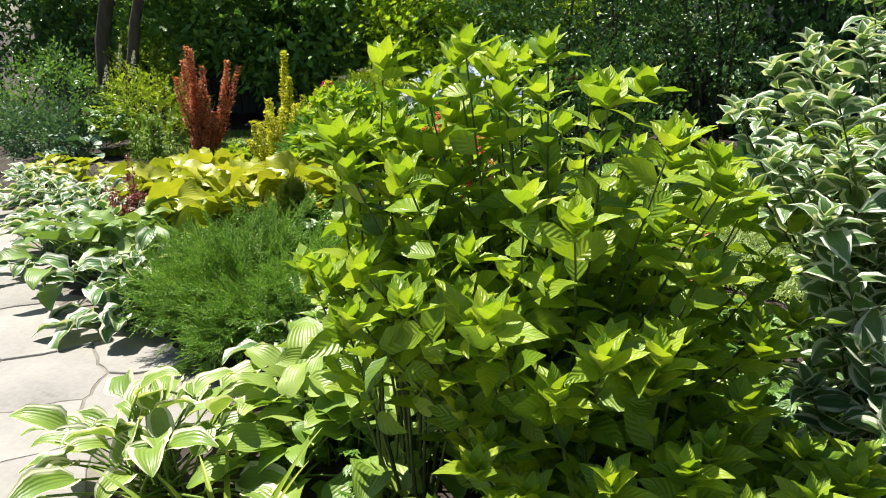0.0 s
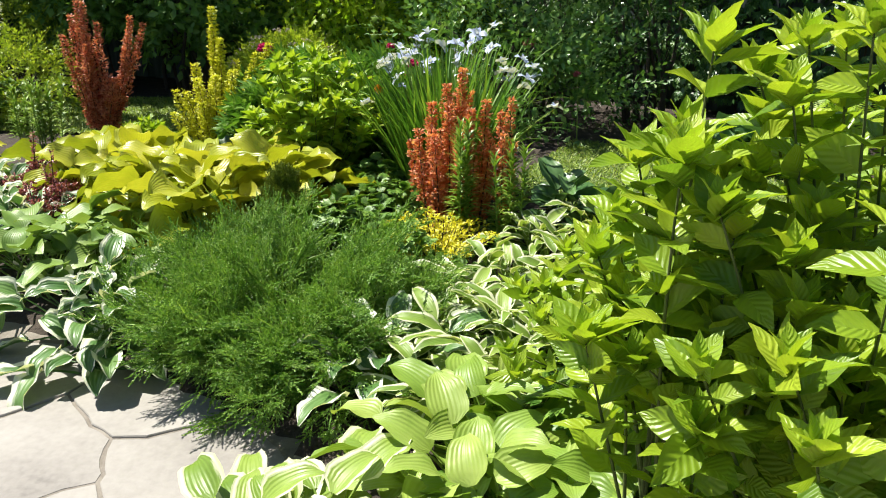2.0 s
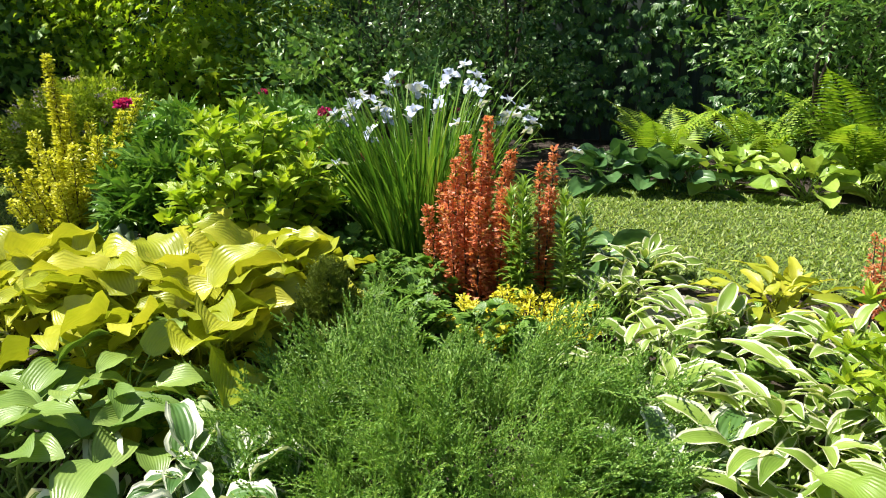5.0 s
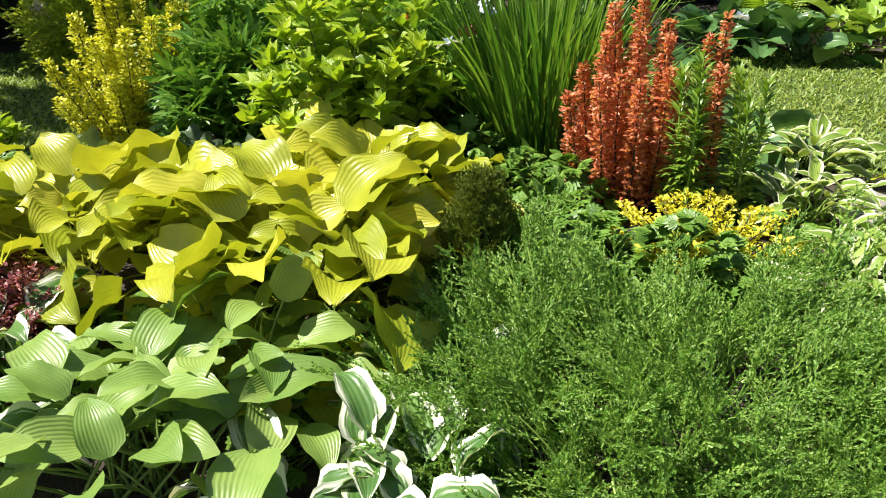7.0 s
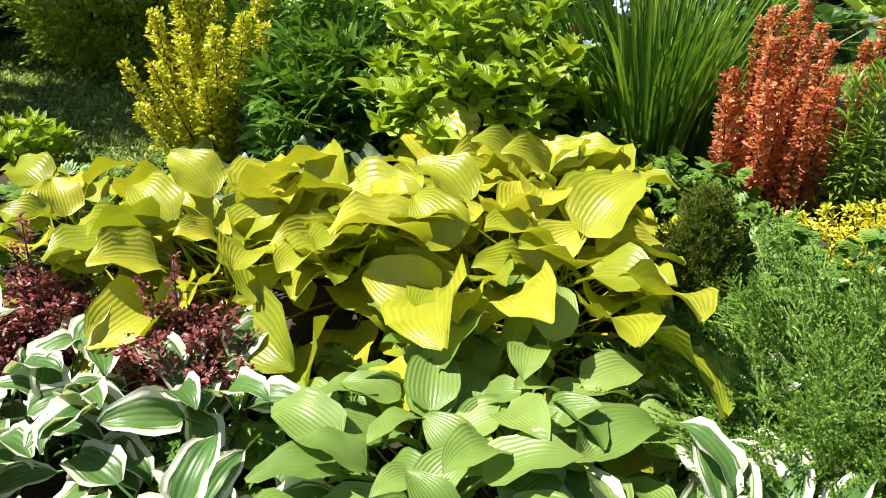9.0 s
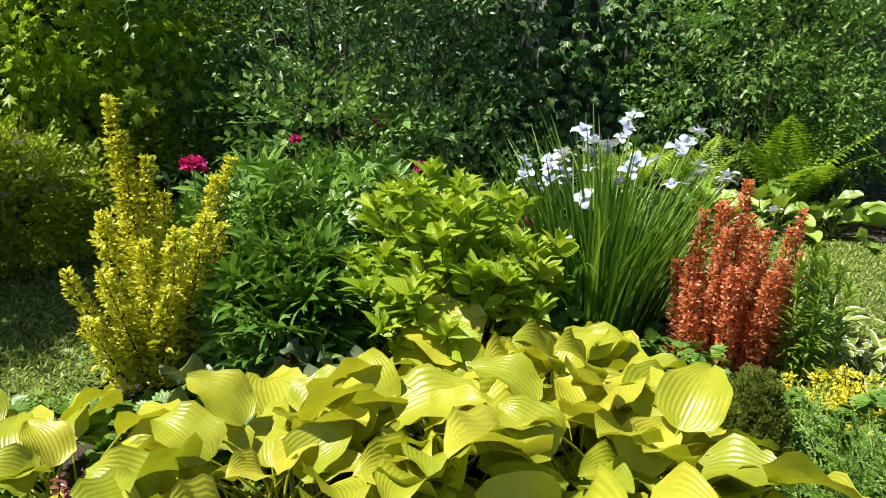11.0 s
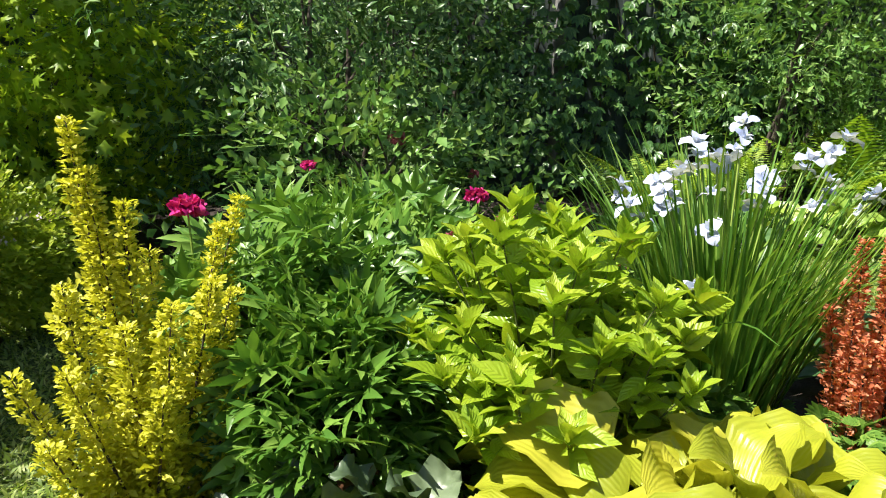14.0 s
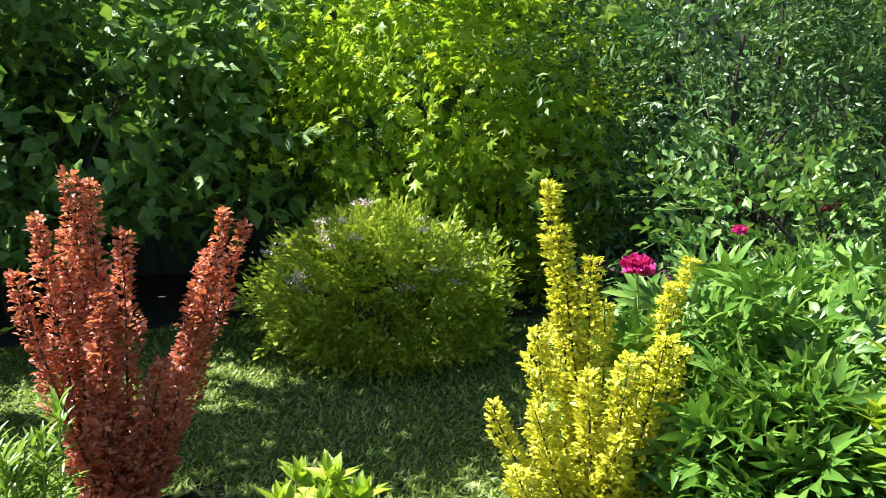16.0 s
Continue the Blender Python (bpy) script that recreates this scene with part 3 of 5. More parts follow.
def columnar(name, label, x, y, stems, mat, leaf=0.016, per=330, group="", fat=0.045, category="barberry", wide=0.62, stem_mat=None):
    """An upright barberry. stems: rows of (foot x, y, tip x, y, height, thickness)."""
    top = thing(name, label, category, x, y, gz(x, y), group)
    tmpl = [blade(leaf, leaf * wide, 2, 2, round_leaf, 0.35, 0.1, d) for d in (0.2, 0.7, 1.2)]
    for fx, fy, tx, ty, h, th in stems:
        s, g = Soup(), Soup()
        q = np.linspace(0, 1, 9)[:, None]
        p0, p2 = np.array([fx, fy, 0.0]), np.array([tx, ty, h])
        p1 = np.array([fx * 0.4 + tx * 0.6 + rng.normal() * 0.015, fy * 0.4 + ty * 0.6 + rng.normal() * 0.015, h * 0.5])
        path = (1 - q) ** 2 * p0 + 2 * q * (1 - q) * p1 + q * q * p2
        tube(g, path, np.linspace(0.006, 0.0015, 9), 5)
        n = int(per * h * th)
        nodes = max(6, int(h / 0.024))
        u = (np.floor((rng.uniform(0.06, 1, n) ** 0.85) * nodes) + rng.normal(size=n) * 0.13 + 0.5) / nodes
        u = np.clip(u, 0.03, 0.999)
        f = u * 8
        i = np.minimum(7, f.astype(int))
        at = path[i] + (path[i + 1] - path[i]) * (f - i)[:, None]
        a = np.floor(rng.uniform(0, 6.283, n) / 0.9) * 0.9 + rng.normal(size=n) * 0.25
        lump = 0.72 + 0.28 * np.sin(u * 21 + a)
        r = fat * th * (1.15 - 0.75 * u**2.2) * np.sqrt(rng.uniform(0.05, 1, n)) * lump
        out = np.stack([np.cos(a), np.sin(a), np.zeros(n)], -1)
        at = at + out * r[:, None] + rng.normal(size=(n, 3)) * 0.004
        way = out + rng.normal(size=(n, 3)) * 0.45 + [0, 0, 0.55]
        turns = frames(way, rng.normal(size=(n, 3)) * 0.5 + [0, 0, 1.0], rng.uniform(0.7, 1.35, n) * (1.15 - 0.35 * u))
        for k in range(3):
            s.many(tmpl[k], turns[k::3], at[k::3])
        st = part("stem", g, stem_mat or M_BARK, top)
        part("stem_foliage", s, mat, st)
    return top


def upright_stems(n, radius, height, thick, flare=0.4):
    rows = []
    for i in range(n):
        a, r = i * 2.39996 + rng.uniform(-0.3, 0.3), radius * math.sqrt((i + 0.5) / n)
        h = height * (1.03 - 0.42 * (r / radius) ** 2) * rng.uniform(0.78, 1.02)
        rows.append((math.cos(a) * r * (1 - flare), math.sin(a) * r * (1 - flare), math.cos(a) * r, math.sin(a) * r, h, thick * rng.uniform(0.75, 1.2)))
    return rows


def mass(n, radii, base, fill=0.35, lump=0.28, freq=1.6, seed=0.0, low=-1.0):
    """Points and outward ways for twigs in an uneven rounded mass; fill: how deep they reach inside; base: height of its middle."""
    d = ball(n)
    d[:, 2] = np.maximum(d[:, 2], low)
    d = unit(d)
    k = np.array([noise.noise((p[0] * freq + seed, p[1] * freq, p[2] * freq * 1.4 + seed)) for p in d])
    r = (1 + lump * k * 1.8) * (1 - fill * rng.uniform(0, 1, n) ** 1.7)
    at = d * r[:, None] * radii + [0, 0, base]
    return at, d


def bushy(name, label, category, x, y, radii, base, n, tmpls, mat, size=1.0, fill=0.4, lump=0.28, up=0.5, droop=0.0, group="", trunks=5, low=-1.0, seed=0.0, jitter=0.5, floor=0.05, kindof="", freq=1.6, foliage="foliage", clumps=0, puff=0.15):
    """A wide shrub or tree crown made of leafy twigs on branches that rise from its foot."""
    top = thing(name, label, category, x, y, gz(x, y), group, kindof)
    at, d = mass(clumps or n, np.array(radii), base, fill, lump, seed=seed, low=low, freq=freq)
    if clumps:
        pick = rng.integers(0, clumps, n)
        o = rng.normal(size=(n, 3)) * [puff, puff, puff * 0.7]
        at, d = at[pick] + o, unit(d[pick] + o * 2.5)
    keep = at[:, 2] > floor
    at, d = at[keep], d[keep]
    way = d * [1, 1, 0.6] + rng.normal(size=d.shape) * jitter + [0, 0, up - droop]
    turns = frames(way, d * 0.9 + rng.normal(size=d.shape) * 0.4 + [0, 0, 0.6], size * rng.uniform(0.7, 1.25, len(at)))
    s = Soup()
    for k, t in enumerate(tmpls):
        s.many(t, turns[k :: len(tmpls)], at[k :: len(tmpls)])
    part(foliage, s, mat, top, kind="stuff")
    for i in range(trunks):
        j = rng.integers(0, len(at))
        tip = at[j] * 0.92
        q = np.linspace(0, 1, 8)[:, None]
        foot = np.array([radii[0] * 0.18 * math.cos(i * 2.4), radii[1] * 0.18 * math.sin(i * 2.4), -0.03])
        mid = np.array([foot[0] * 1.6, foot[1] * 1.6, tip[2] * 0.6])
        path = (1 - q) ** 2 * foot + 2 * q * (1 - q) * mid + q * q * tip + rng.normal(size=(8, 3)) * 0.012
        g = Soup()
        tube(g, path, np.linspace(0.016 + 0.006 * base, 0.004, 8), 6)
        part("branch", g, M_BARK, top)
    return top


def flower_ball(n, r, petal):
    d = ball(n)
    d[:, 2] = np.abs(d[:, 2]) * 0.9 - 0.15
    t = blade(petal, petal * 0.9, 2, 3, round_leaf, 0.6, 0.2, -0.9)
    way = unit(d + rng.normal(size=d.shape) * 0.25)
    return Soup().many(t, frames(way, np.cross(way, rng.normal(size=d.shape)), rng.uniform(0.7, 1.1, n)), d * r * rng.uniform(0.15, 0.55, (n, 1)))


def iris_flower(s):
    """Three drooping falls, three short standards."""
    out = Soup()
    for i in range(3):
        a = i * 2.094 + rng.uniform(-0.2, 0.2)
        t = frames(np.array([[math.cos(a), math.sin(a), 0.25]]), np.array([[0, 0, 1.0]]), [s])
        out.add(*moved(blade(0.058, 0.044, 4, 5, round_leaf, 0.15, 0.35, 1.7, 0.05, 2), t[0], (0, 0, 0)))
        b = a + 1.047
        t = frames(np.array([[math.cos(b) * 0.5, math.sin(b) * 0.5, 1.0]]), np.array([[-math.cos(b), -math.sin(b), 0.4]]), [s])
        out.add(*moved(blade(0.042, 0.026, 2, 4, ovate, 0.35, 0.0, 0.6), t[0], (0, 0, 0)))
    return out


def fern(name, label, x, y, count, length, lean=(1.1, 1.45), group="ferns by the fence", z=0.0):
    top = thing(name, label, "fern", x, y, gz(x, y), group)
    meshes = []
    for i in range(4):
        rise = lean[0] + (lean[1] - lean[0]) * i / 3
        path = bend((0, 0, 0), (0, math.cos(rise), math.sin(rise)), length, 0.75 + 0.3 * rng.uniform(), 30)
        s = Soup()
        tube(s, path[::3], np.linspace(0.005, 0.001, len(path[::3])), 4)
        for j in range(4, 30):
            u = j / 30
            w = length * 0.21 * math.sin(math.pi * min(1, 0.12 + u * 0.9)) ** 0.9
            d = unit(path[j + 1] - path[j]) if j < 30 else unit(path[j] - path[j - 1])
            for k in (1, -1):
                way = np.array([[k, 0, 0]]) * 1.0 + d[None] * 0.42 + [[0, 0, -0.1]]
                b = blade(w, length * 0.030, 2, 4, lance, 0.25, 0.1, 0.6)
                s.add(*moved(b, frames(way, np.cross(np.array([[1.0, 0, 0]]), d[None]), [1.0])[0], path[j]))
        me = s.mesh("frond")
        me.materials.append(M_FERN)
        meshes.append(me)
    for i in range(count):
        m = Matrix.Translation((rng.normal() * 0.03, rng.normal() * 0.03, z)) @ Euler((0, rng.normal() * 0.12, i * 6.283 / count + rng.uniform(-0.25, 0.25))).to_matrix().to_4x4() @ Matrix.Scale(rng.uniform(0.78, 1.08), 4)
        part("frond", meshes[i % 4], M_FERN, top, m=m)
    return top


def spray(n=15, length=0.11):
    """A feathery juniper shoot along y, of fine needles."""
    v, f = [], []
    for i in range(n):
        s = (i + 0.5) / n
        for k in range(2):
            a = rng.uniform(0, 6.283)
            l = length * 0.17 * (1.1 - 0.55 * s)
            d = np.array([math.cos(a), 1.6, math.sin(a)]) / 1.9
            c = np.cross(d, rng.normal(size=3))
            c = c / np.linalg.norm(c) * 0.0027
            p = np.array([0, s * length, 0])
            b = len(v)
            v += [p - c, p + c, p + d * l + c * 0.4, p + d * l - c * 0.4]
            f.append((b, b + 1, b + 2, b + 3))
    b = len(v)
    v += [(-0.0012, 0, 0), (0.0012, 0, 0), (0.0005, length, 0), (-0.0005, length, 0)]
    f.append((b, b + 1, b + 2, b + 3))
    return np.array(v, float), np.array(f), np.full((len(v), 2), 0.5)


def shoot(n=6, length=0.26):
    """A juniper branchlet: side sprays along an arching stem."""
    out = []
    for i in range(n):
        s = (i + 1) / n
        for k in (1, -1):
            way = np.array([[k * rng.uniform(0.35, 0.8), 1.0, rng.uniform(-0.1, 0.5)]])
            out.append(moved(spray(6, length * 0.42 * (1.2 - 0.5 * s)), frames(way, rng.normal(size=(1, 3)), [1.0])[0], (0, s * length * 0.8, 0.03 * s)))
    out.append(moved(spray(12, length * 0.4), np.eye(3), (0, length * 0.75, 0.02)))
    q = np.array([(-0.002, 0, 0), (0.002, 0, 0), (0.001, length, 0.02), (-0.001, length, 0.02)])
    out.append((q, np.array([(0, 1, 2, 3)]), np.full((4, 2), 0.5)))
    return join(out)


SPRIG_WILLOW = [sprig(7, 0.30, 0.082, 0.034, 1.05, prof=lance, ny=2) for _ in range(4)]
SPRIG_HEDGE = [sprig(6, 0.25, 0.072, 0.042, 1.05, ny=2) for _ in range(4)]
SPRIG_SPIREA = [sprig(7, 0.12, 0.042, 0.024, 1.0, ny=2) for _ in range(4)]
SPRIG_LILAC = [sprig(4, 0.26, 0.105, 0.066, 1.1, heart, pair=True, ny=2, droop=0.9) for _ in range(4)]
SPRIG_PEONY = [join([moved(rosette(3, 0.10, 0.028, 0.6, lance, 3), frames(np.array([[math.sin(a), math.cos(a), 0.12]]), np.array([[0, 0, 1.0]]), [0.95])[0], (0.03 * math.sin(a), 0.05 + 0.03 * math.cos(a), 0)) for a in (-1.0, 0, 1.0)]) for _ in range(3)]
HAND_VINE = [rosette(5, 0.09, 0.042, 0.7, ovate, 2) for _ in range(3)]
HAND_CRANES = [rosette(7, 0.056, 0.028, 0.4, ovate, 2) for _ in range(3)]


def lobed_leaf(size):
    """A maple leaf: a flat star of five pointed lobes, folded a little."""
    pts = [(0, 0)]
    for a, r in ((-2.2, 0.32), (-1.55, 0.62), (-1.15, 0.36), (-0.75, 0.85), (-0.3, 0.42), (0, 1.0), (0.3, 0.42), (0.75, 0.85), (1.15, 0.36), (1.55, 0.62), (2.2, 0.32)):
        pts.append((math.sin(a) * r * 0.62, 0.32 + math.cos(a) * r * 0.62))
    v = [(x * size, y * size, -0.22 * size * abs(x) - 0.25 * size * y * y) for x, y in pts]
    v.append((0, 0.32 * size, 0.02 * size))
    f = np.array([(12, i, i + 1) for i in range(1, 11)] + [(12, 0, 1), (12, 11, 0)])
    uv = [(0.5 + p[0], p[1]) for p in pts] + [(0.5, 0.3)]
    return np.array(v), f, np.array(uv)


def maple_sprig():
    out, leaf = [], lobed_leaf(0.085)
    for i in range(7):
        a = i * 2.4
        way = np.array([[math.cos(a) * 0.9, 0.6, math.sin(a) * 0.25 - 0.15]])
        out.append(moved(leaf, frames(way, np.array([[0, 0.1, 1.0]]) + rng.normal(size=(1, 3)) * 0.3, [rng.uniform(0.75, 1.1)])[0], (0.03 * math.cos(a), 0.03 + i * 0.033, 0)))
    return join(out)


SPRIG_MAPLE = [maple_sprig() for _ in range(4)]

# ---- the planted bed ----
# big golden hostas
for hx, hy, sz, ct, lf in ((-1.66, 5.55, 0.50, 78, 0.25), (-2.42, 6.1, 0.44, 64, 0.23), (-1.44, 5.98, 0.46, 56, 0.25), (-1.98, 5.92, 0.44, 44, 0.24), (-2.85, 6.45, 0.36, 30, 0.20)):
    hosta("hosta", "large golden-yellow hosta with broad ribbed leaves", hx, hy, M_GOLD_HOSTA, sz, ct, lf, 0.82, stalk=0.80, wave=0.08, group="golden hostas", spread=(0.3, 1.3), droop=0.9, cup=0.42, loose=2.0)
# grey-green hosta in front of them
hosta("hosta", "grey-green hosta with smooth ribbed leaves", -2.2, 5.0, M_GREY_HOSTA, 0.42, 50, 0.205, 0.64, stalk=0.92, droop=1.15, spread=(0.4, 1.35), group="green hostas")
hosta("hosta", "grey-green hosta with smooth ribbed leaves", -1.95, 5.18, M_GREY_HOSTA, 0.42, 44, 0.195, 0.64, stalk=0.92, droop=1.15, spread=(0.4, 1.35), group="green hostas")
# white-edged hostas along the paving
for hx, hy, sz, ct in ((-1.68, 4.6, 0.32, 32), (-1.5, 4.98, 0.22, 16), (-2.72, 5.15, 0.28, 26), (-2.98, 5.66, 0.27, 26), (-2.62, 5.52, 0.26, 22), (-3.2, 5.95, 0.26, 20), (-1.55, 4.42, 0.2, 14), (-3.5, 5.95, 0.26, 22), (-3.85, 6.1, 0.28, 24), (-4.3, 6.4, 0.28, 22), (-3.15, 5.5, 0.24, 20)):
    hosta("hosta", "dark green hosta with wavy white leaf edges", hx, hy, M_VAR_HOSTA, sz * 1.2, int(ct * 1.45), 0.19, 0.56, stalk=0.8, wave=0.10, droop=1.25, group="white-edged hostas", cup=0.45)
hosta("hosta", "small green hosta with pale leaf edges beside the juniper", -0.42, 4.36, M_VAR_HOSTA, 0.29, 32, 0.17, 0.56, wave=0.09, stalk=0.9, group="white-edged hostas")
# cream-edged and lime hostas on the far side of the juniper
for hx, hy, sz, ct, mt, lb in (
    (-0.12, 5.02, 0.27, 30, M_VARY_HOSTA, "narrow-leaved hosta with cream leaf edges"),
    (0.02, 5.55, 0.24, 26, M_VARY_HOSTA, "narrow-leaved hosta with cream leaf edges"),
    (-0.42, 4.42, 0.26, 26, M_VARY_HOSTA, "narrow-leaved hosta with cream leaf edges"),
    (0.0, 4.42, 0.34, 40, M_VARY_HOSTA, "wide clump of hosta with pale streaked leaves"),
    (-0.1, 4.1, 0.30, 30, M_VARY_HOSTA, "wide clump of hosta with pale streaked leaves"),
    (0.3, 5.95, 0.26, 24, M_VARY_HOSTA, "narrow-leaved hosta with cream leaf edges"),
    (0.62, 5.35, 0.30, 34, M_GOLD_HOSTA, "yellow-green narrow-leaved hosta by the path"),
    (-0.2, 4.68, 0.27, 26, M_VARY_HOSTA, "narrow-leaved hosta with cream leaf edges"),
    (0.22, 5.12, 0.27, 26, M_VARY_HOSTA, "narrow-leaved hosta with cream leaf edges"),
    (0.3, 4.45, 0.34, 34, M_VARY_HOSTA, "wide clump of hosta with pale streaked leaves"),
    (0.5, 4.75, 0.32, 30, M_VARY_HOSTA, "narrow-leaved hosta with cream leaf edges"),
):
    hosta("hosta", lb, hx, hy, mt, sz * 1.12, int(ct * 1.5), 0.195, 0.32, prof=ovate, stalk=0.62, wave=0.08, group="hostas by the side path", spread=(0.3, 1.4))
# front clumps beside the paving
hosta("hosta", "cream-edged hosta clump spilling over the paving", -0.36, 3.28, M_VARY_HOSTA, 0.38, 64, 0.18, 0.6, stalk=0.85, wave=0.06, group="front hostas", cup=0.4)
hosta("hosta", "lime-green hosta with deeply ribbed leaves", 0.07, 3.55, M_GREEN_HOSTA, 0.38, 54, 0.175, 0.66, stalk=0.7, group="front hostas")
hosta("hosta", "lime-green hosta with deeply ribbed leaves", 0.0, 3.82, M_GREEN_HOSTA, 0.40, 54, 0.18, 0.66, stalk=0.7, group="front hostas")
hosta("hosta", "lime-green hosta with deeply ribbed leaves", 0.36, 3.54, M_GREEN_HOSTA, 0.32, 34, 0.165, 0.66, stalk=0.7, group="front hostas")

# juniper carpet: arching plumes of feathery shoots
JX, JY = -0.93, 4.74
jt = thing("juniper", "low spreading green juniper with feathery shoots", "juniper", JX, JY, gz(JX, JY))
SHOOTS = [shoot(4, 0.15) for _ in range(5)]
jc, js = math.cos(radians(-28)), math.sin(radians(-28))
for i in range(210):
    a, r = i * 2.39996, math.sqrt((i + 0.5) / 210)
    u, v = math.cos(a) * r * 0.68, math.sin(a) * r * 0.42
    foot = np.array([u * jc - v * js, u * js + v * jc, 0.0])
    swell = noise.noise((foot[0] * 6, foot[1] * 6, 9.0))
    foot[2] = max(0.0, 0.11 * (1 - r * r) + 0.2 * swell)
    rise = 1.05 - 0.65 * r**3 + rng.normal() * 0.3
    side = a + radians(-28) + rng.normal() * 0.9
    length = rng.uniform(0.14, 0.3)
    path = bend(foot, (math.cos(side) * math.cos(rise), math.sin(side) * math.cos(rise), math.sin(rise)), length, 0.5, 8)
    k = 12
    at = path[rng.integers(1, 9, k)] + rng.normal(size=(k, 3)) * 0.022
    way = unit(path[-1] - path[2]) + rng.normal(size=(k, 3)) * 0.42
    s = Soup()
    tube(s, path, np.linspace(0.005, 0.002, 9), 4)
    for q in range(3):
        s.many(SHOOTS[(i + q) % 5], frames(way[q::3], rng.normal(size=(4, 3)) * 0.4 + [0, 0, 1], rng.uniform(0.7, 1.15, 4)), at[q::3])
    part("branch", s, M_JUNIPER, jt)

# its lower branches lie out over the paving's edge
for i in range(46):
    fx, fy = -0.62 - 0.6 * rng.uniform() - JX, 0.0
    fy = 4.13 - 0.42 * (fx + JX + 0.62) + rng.uniform(0.02, 0.26) - JY
    side = rng.normal() * 0.5 - 1.9
    path = bend((fx, fy, 0.05 + rng.uniform(0, 0.07)), (math.cos(side), math.sin(side), 0.35), rng.uniform(0.12, 0.22), 0.6, 8)
    at = path[rng.integers(1, 9, 10)] + rng.normal(size=(10, 3)) * 0.016
    way = unit(path[-1] - path[0]) + rng.normal(size=(10, 3)) * 0.4
    s = Soup()
    tube(s, path, np.linspace(0.005, 0.002, 9), 4)
    s.many(SHOOTS[i % 5], frames(way, rng.normal(size=(10, 3)) * 0.3 + [0, 0, 1], rng.uniform(0.6, 1.0, 10)), at)
    part("branch", s, M_JUNIPER, jt)

# dwarf spruce
ct = thing("dwarf_spruce", "small dark conical dwarf spruce", "conifer", -1.2, 5.44, gz(-1.2, 5.44))
n = 1500
hh = rng.uniform(0, 1, n) ** 1.3
a = rng.uniform(0, 6.283, n)
r = 0.15 * (1.02 - hh) ** 0.6 * np.sqrt(rng.uniform(0.3, 1, n))
at = np.stack([np.cos(a) * r, np.sin(a) * r, 0.03 + 0.36 * hh], -1)
way = np.stack([np.cos(a), np.sin(a), 0.6 + hh * 2], -1) + rng.normal(size=(n, 3)) * 0.3
part("needles", Soup().many(shoot(3, 0.042), frames(way, rng.normal(size=(n, 3)), rng.uniform(0.7, 1.2, n)), at), M_CONIFER, ct, kind="stuff")
g = Soup()
tube(g, [(0, 0, 0), (0, 0, 0.15), (0, 0, 0.3)], [0.014, 0.01, 0.004], 6)
part("trunk", g, M_BARK, ct)

# blue irises
IX, IY = -0.6, 6.5
it = thing("siberian_iris", "tall clump of iris with pale blue flowers", "iris", IX, IY, gz(IX, IY))
kinds = []
for i in range(10):
    L = rng.uniform(0.8, 1.08)
    me = Soup().add(*blade(L, 0.017, 2, 9, strap, 0.5, 0.0, (0.1, 0.2, 0.35, 0.5, 0.7, 0.95, 0.15, 0.3, 0.5, 1.6)[i])).mesh("blade_leaf")
    me.materials.append(M_IRIS)
    kinds.append(me)
for i in range(298):
    a, r = rng.uniform(0, 6.283), math.sqrt(rng.uniform(0, 1))
    lean = 0.04 + 0.27 * r + rng.normal() * 0.06
    way = np.array([[math.cos(a) * lean, math.sin(a) * lean, 1.0]])
    t = frames(way, np.array([[-math.cos(a), -math.sin(a), 0.2]]) + rng.normal(size=(1, 3)) * 0.35, [rng.uniform(0.75, 1.1)])[0]
    part("blade_leaf", kinds[i % 10], M_IRIS, it, m=mat4(t, (math.cos(a) * r * 0.22, math.sin(a) * r * 0.19, -0.02)))
s = Soup()
for i in range(220):
    a, r = rng.uniform(0, 6.283), math.sqrt(rng.uniform(0, 1))
    lean = 0.03 + 0.2 * r + rng.normal() * 0.06
    t = frames(np.array([[math.cos(a) * lean, math.sin(a) * lean, 1.0]]), np.array([[-math.cos(a), -math.sin(a), 0.2]]) + rng.normal(size=(1, 3)) * 0.4, [rng.uniform(0.7, 1.05)])
    s.add(*moved(blade(rng.uniform(0.6, 0.95), 0.016, 1, 6, strap, 0.3, 0.0, rng.uniform(0.1, 0.9)), t[0], (math.cos(a) * r * 0.2, math.sin(a) * r * 0.17, -0.02)))
part("inner_foliage", s, M_IRIS, it, kind="stuff")
flowers = [iris_flower(1.0).mesh("flower") for _ in range(4)]
for me in flowers:
    me.materials.append(M_PETAL)
SPOTS = [(-0.45, -0.03, 0.60), (-0.3, 0.02, 0.74), (-0.32, 0.12, 0.90), (-0.22, 0.07, 0.95), (-0.26, 0.2, 0.86), (-0.13, -0.03, 0.84), (-0.10, 0.1, 0.92), (0.0, 0.04, 0.86), (0.04, -0.1, 0.78), (0.1, -0.14, 1.0), (0.16, -0.02, 0.92), (0.07, 0.16, 0.98), (0.2, 0.1, 0.84), (0.26, -0.06, 0.80), (0.3, 0.06, 0.86), (0.34, -0.14, 0.78), (0.24, -0.2, 0.82), (-0.05, 0.22, 0.92), (0.48, -0.28, 0.66), (0.36, 0.0, 0.82), (-0.38, 0.1, 0.80), (-0.18, 0.16, 0.98), (0.15, 0.2, 1.02), (-0.36, 0.14, 0.84), (-0.3, 0.2, 0.86), (-0.42, 0.2, 0.8), (-0.26, 0.05, 0.84), (-0.2, 0.22, 0.8), (0.0, 0.3, 0.86), (-0.34, 0.3, 0.84)]
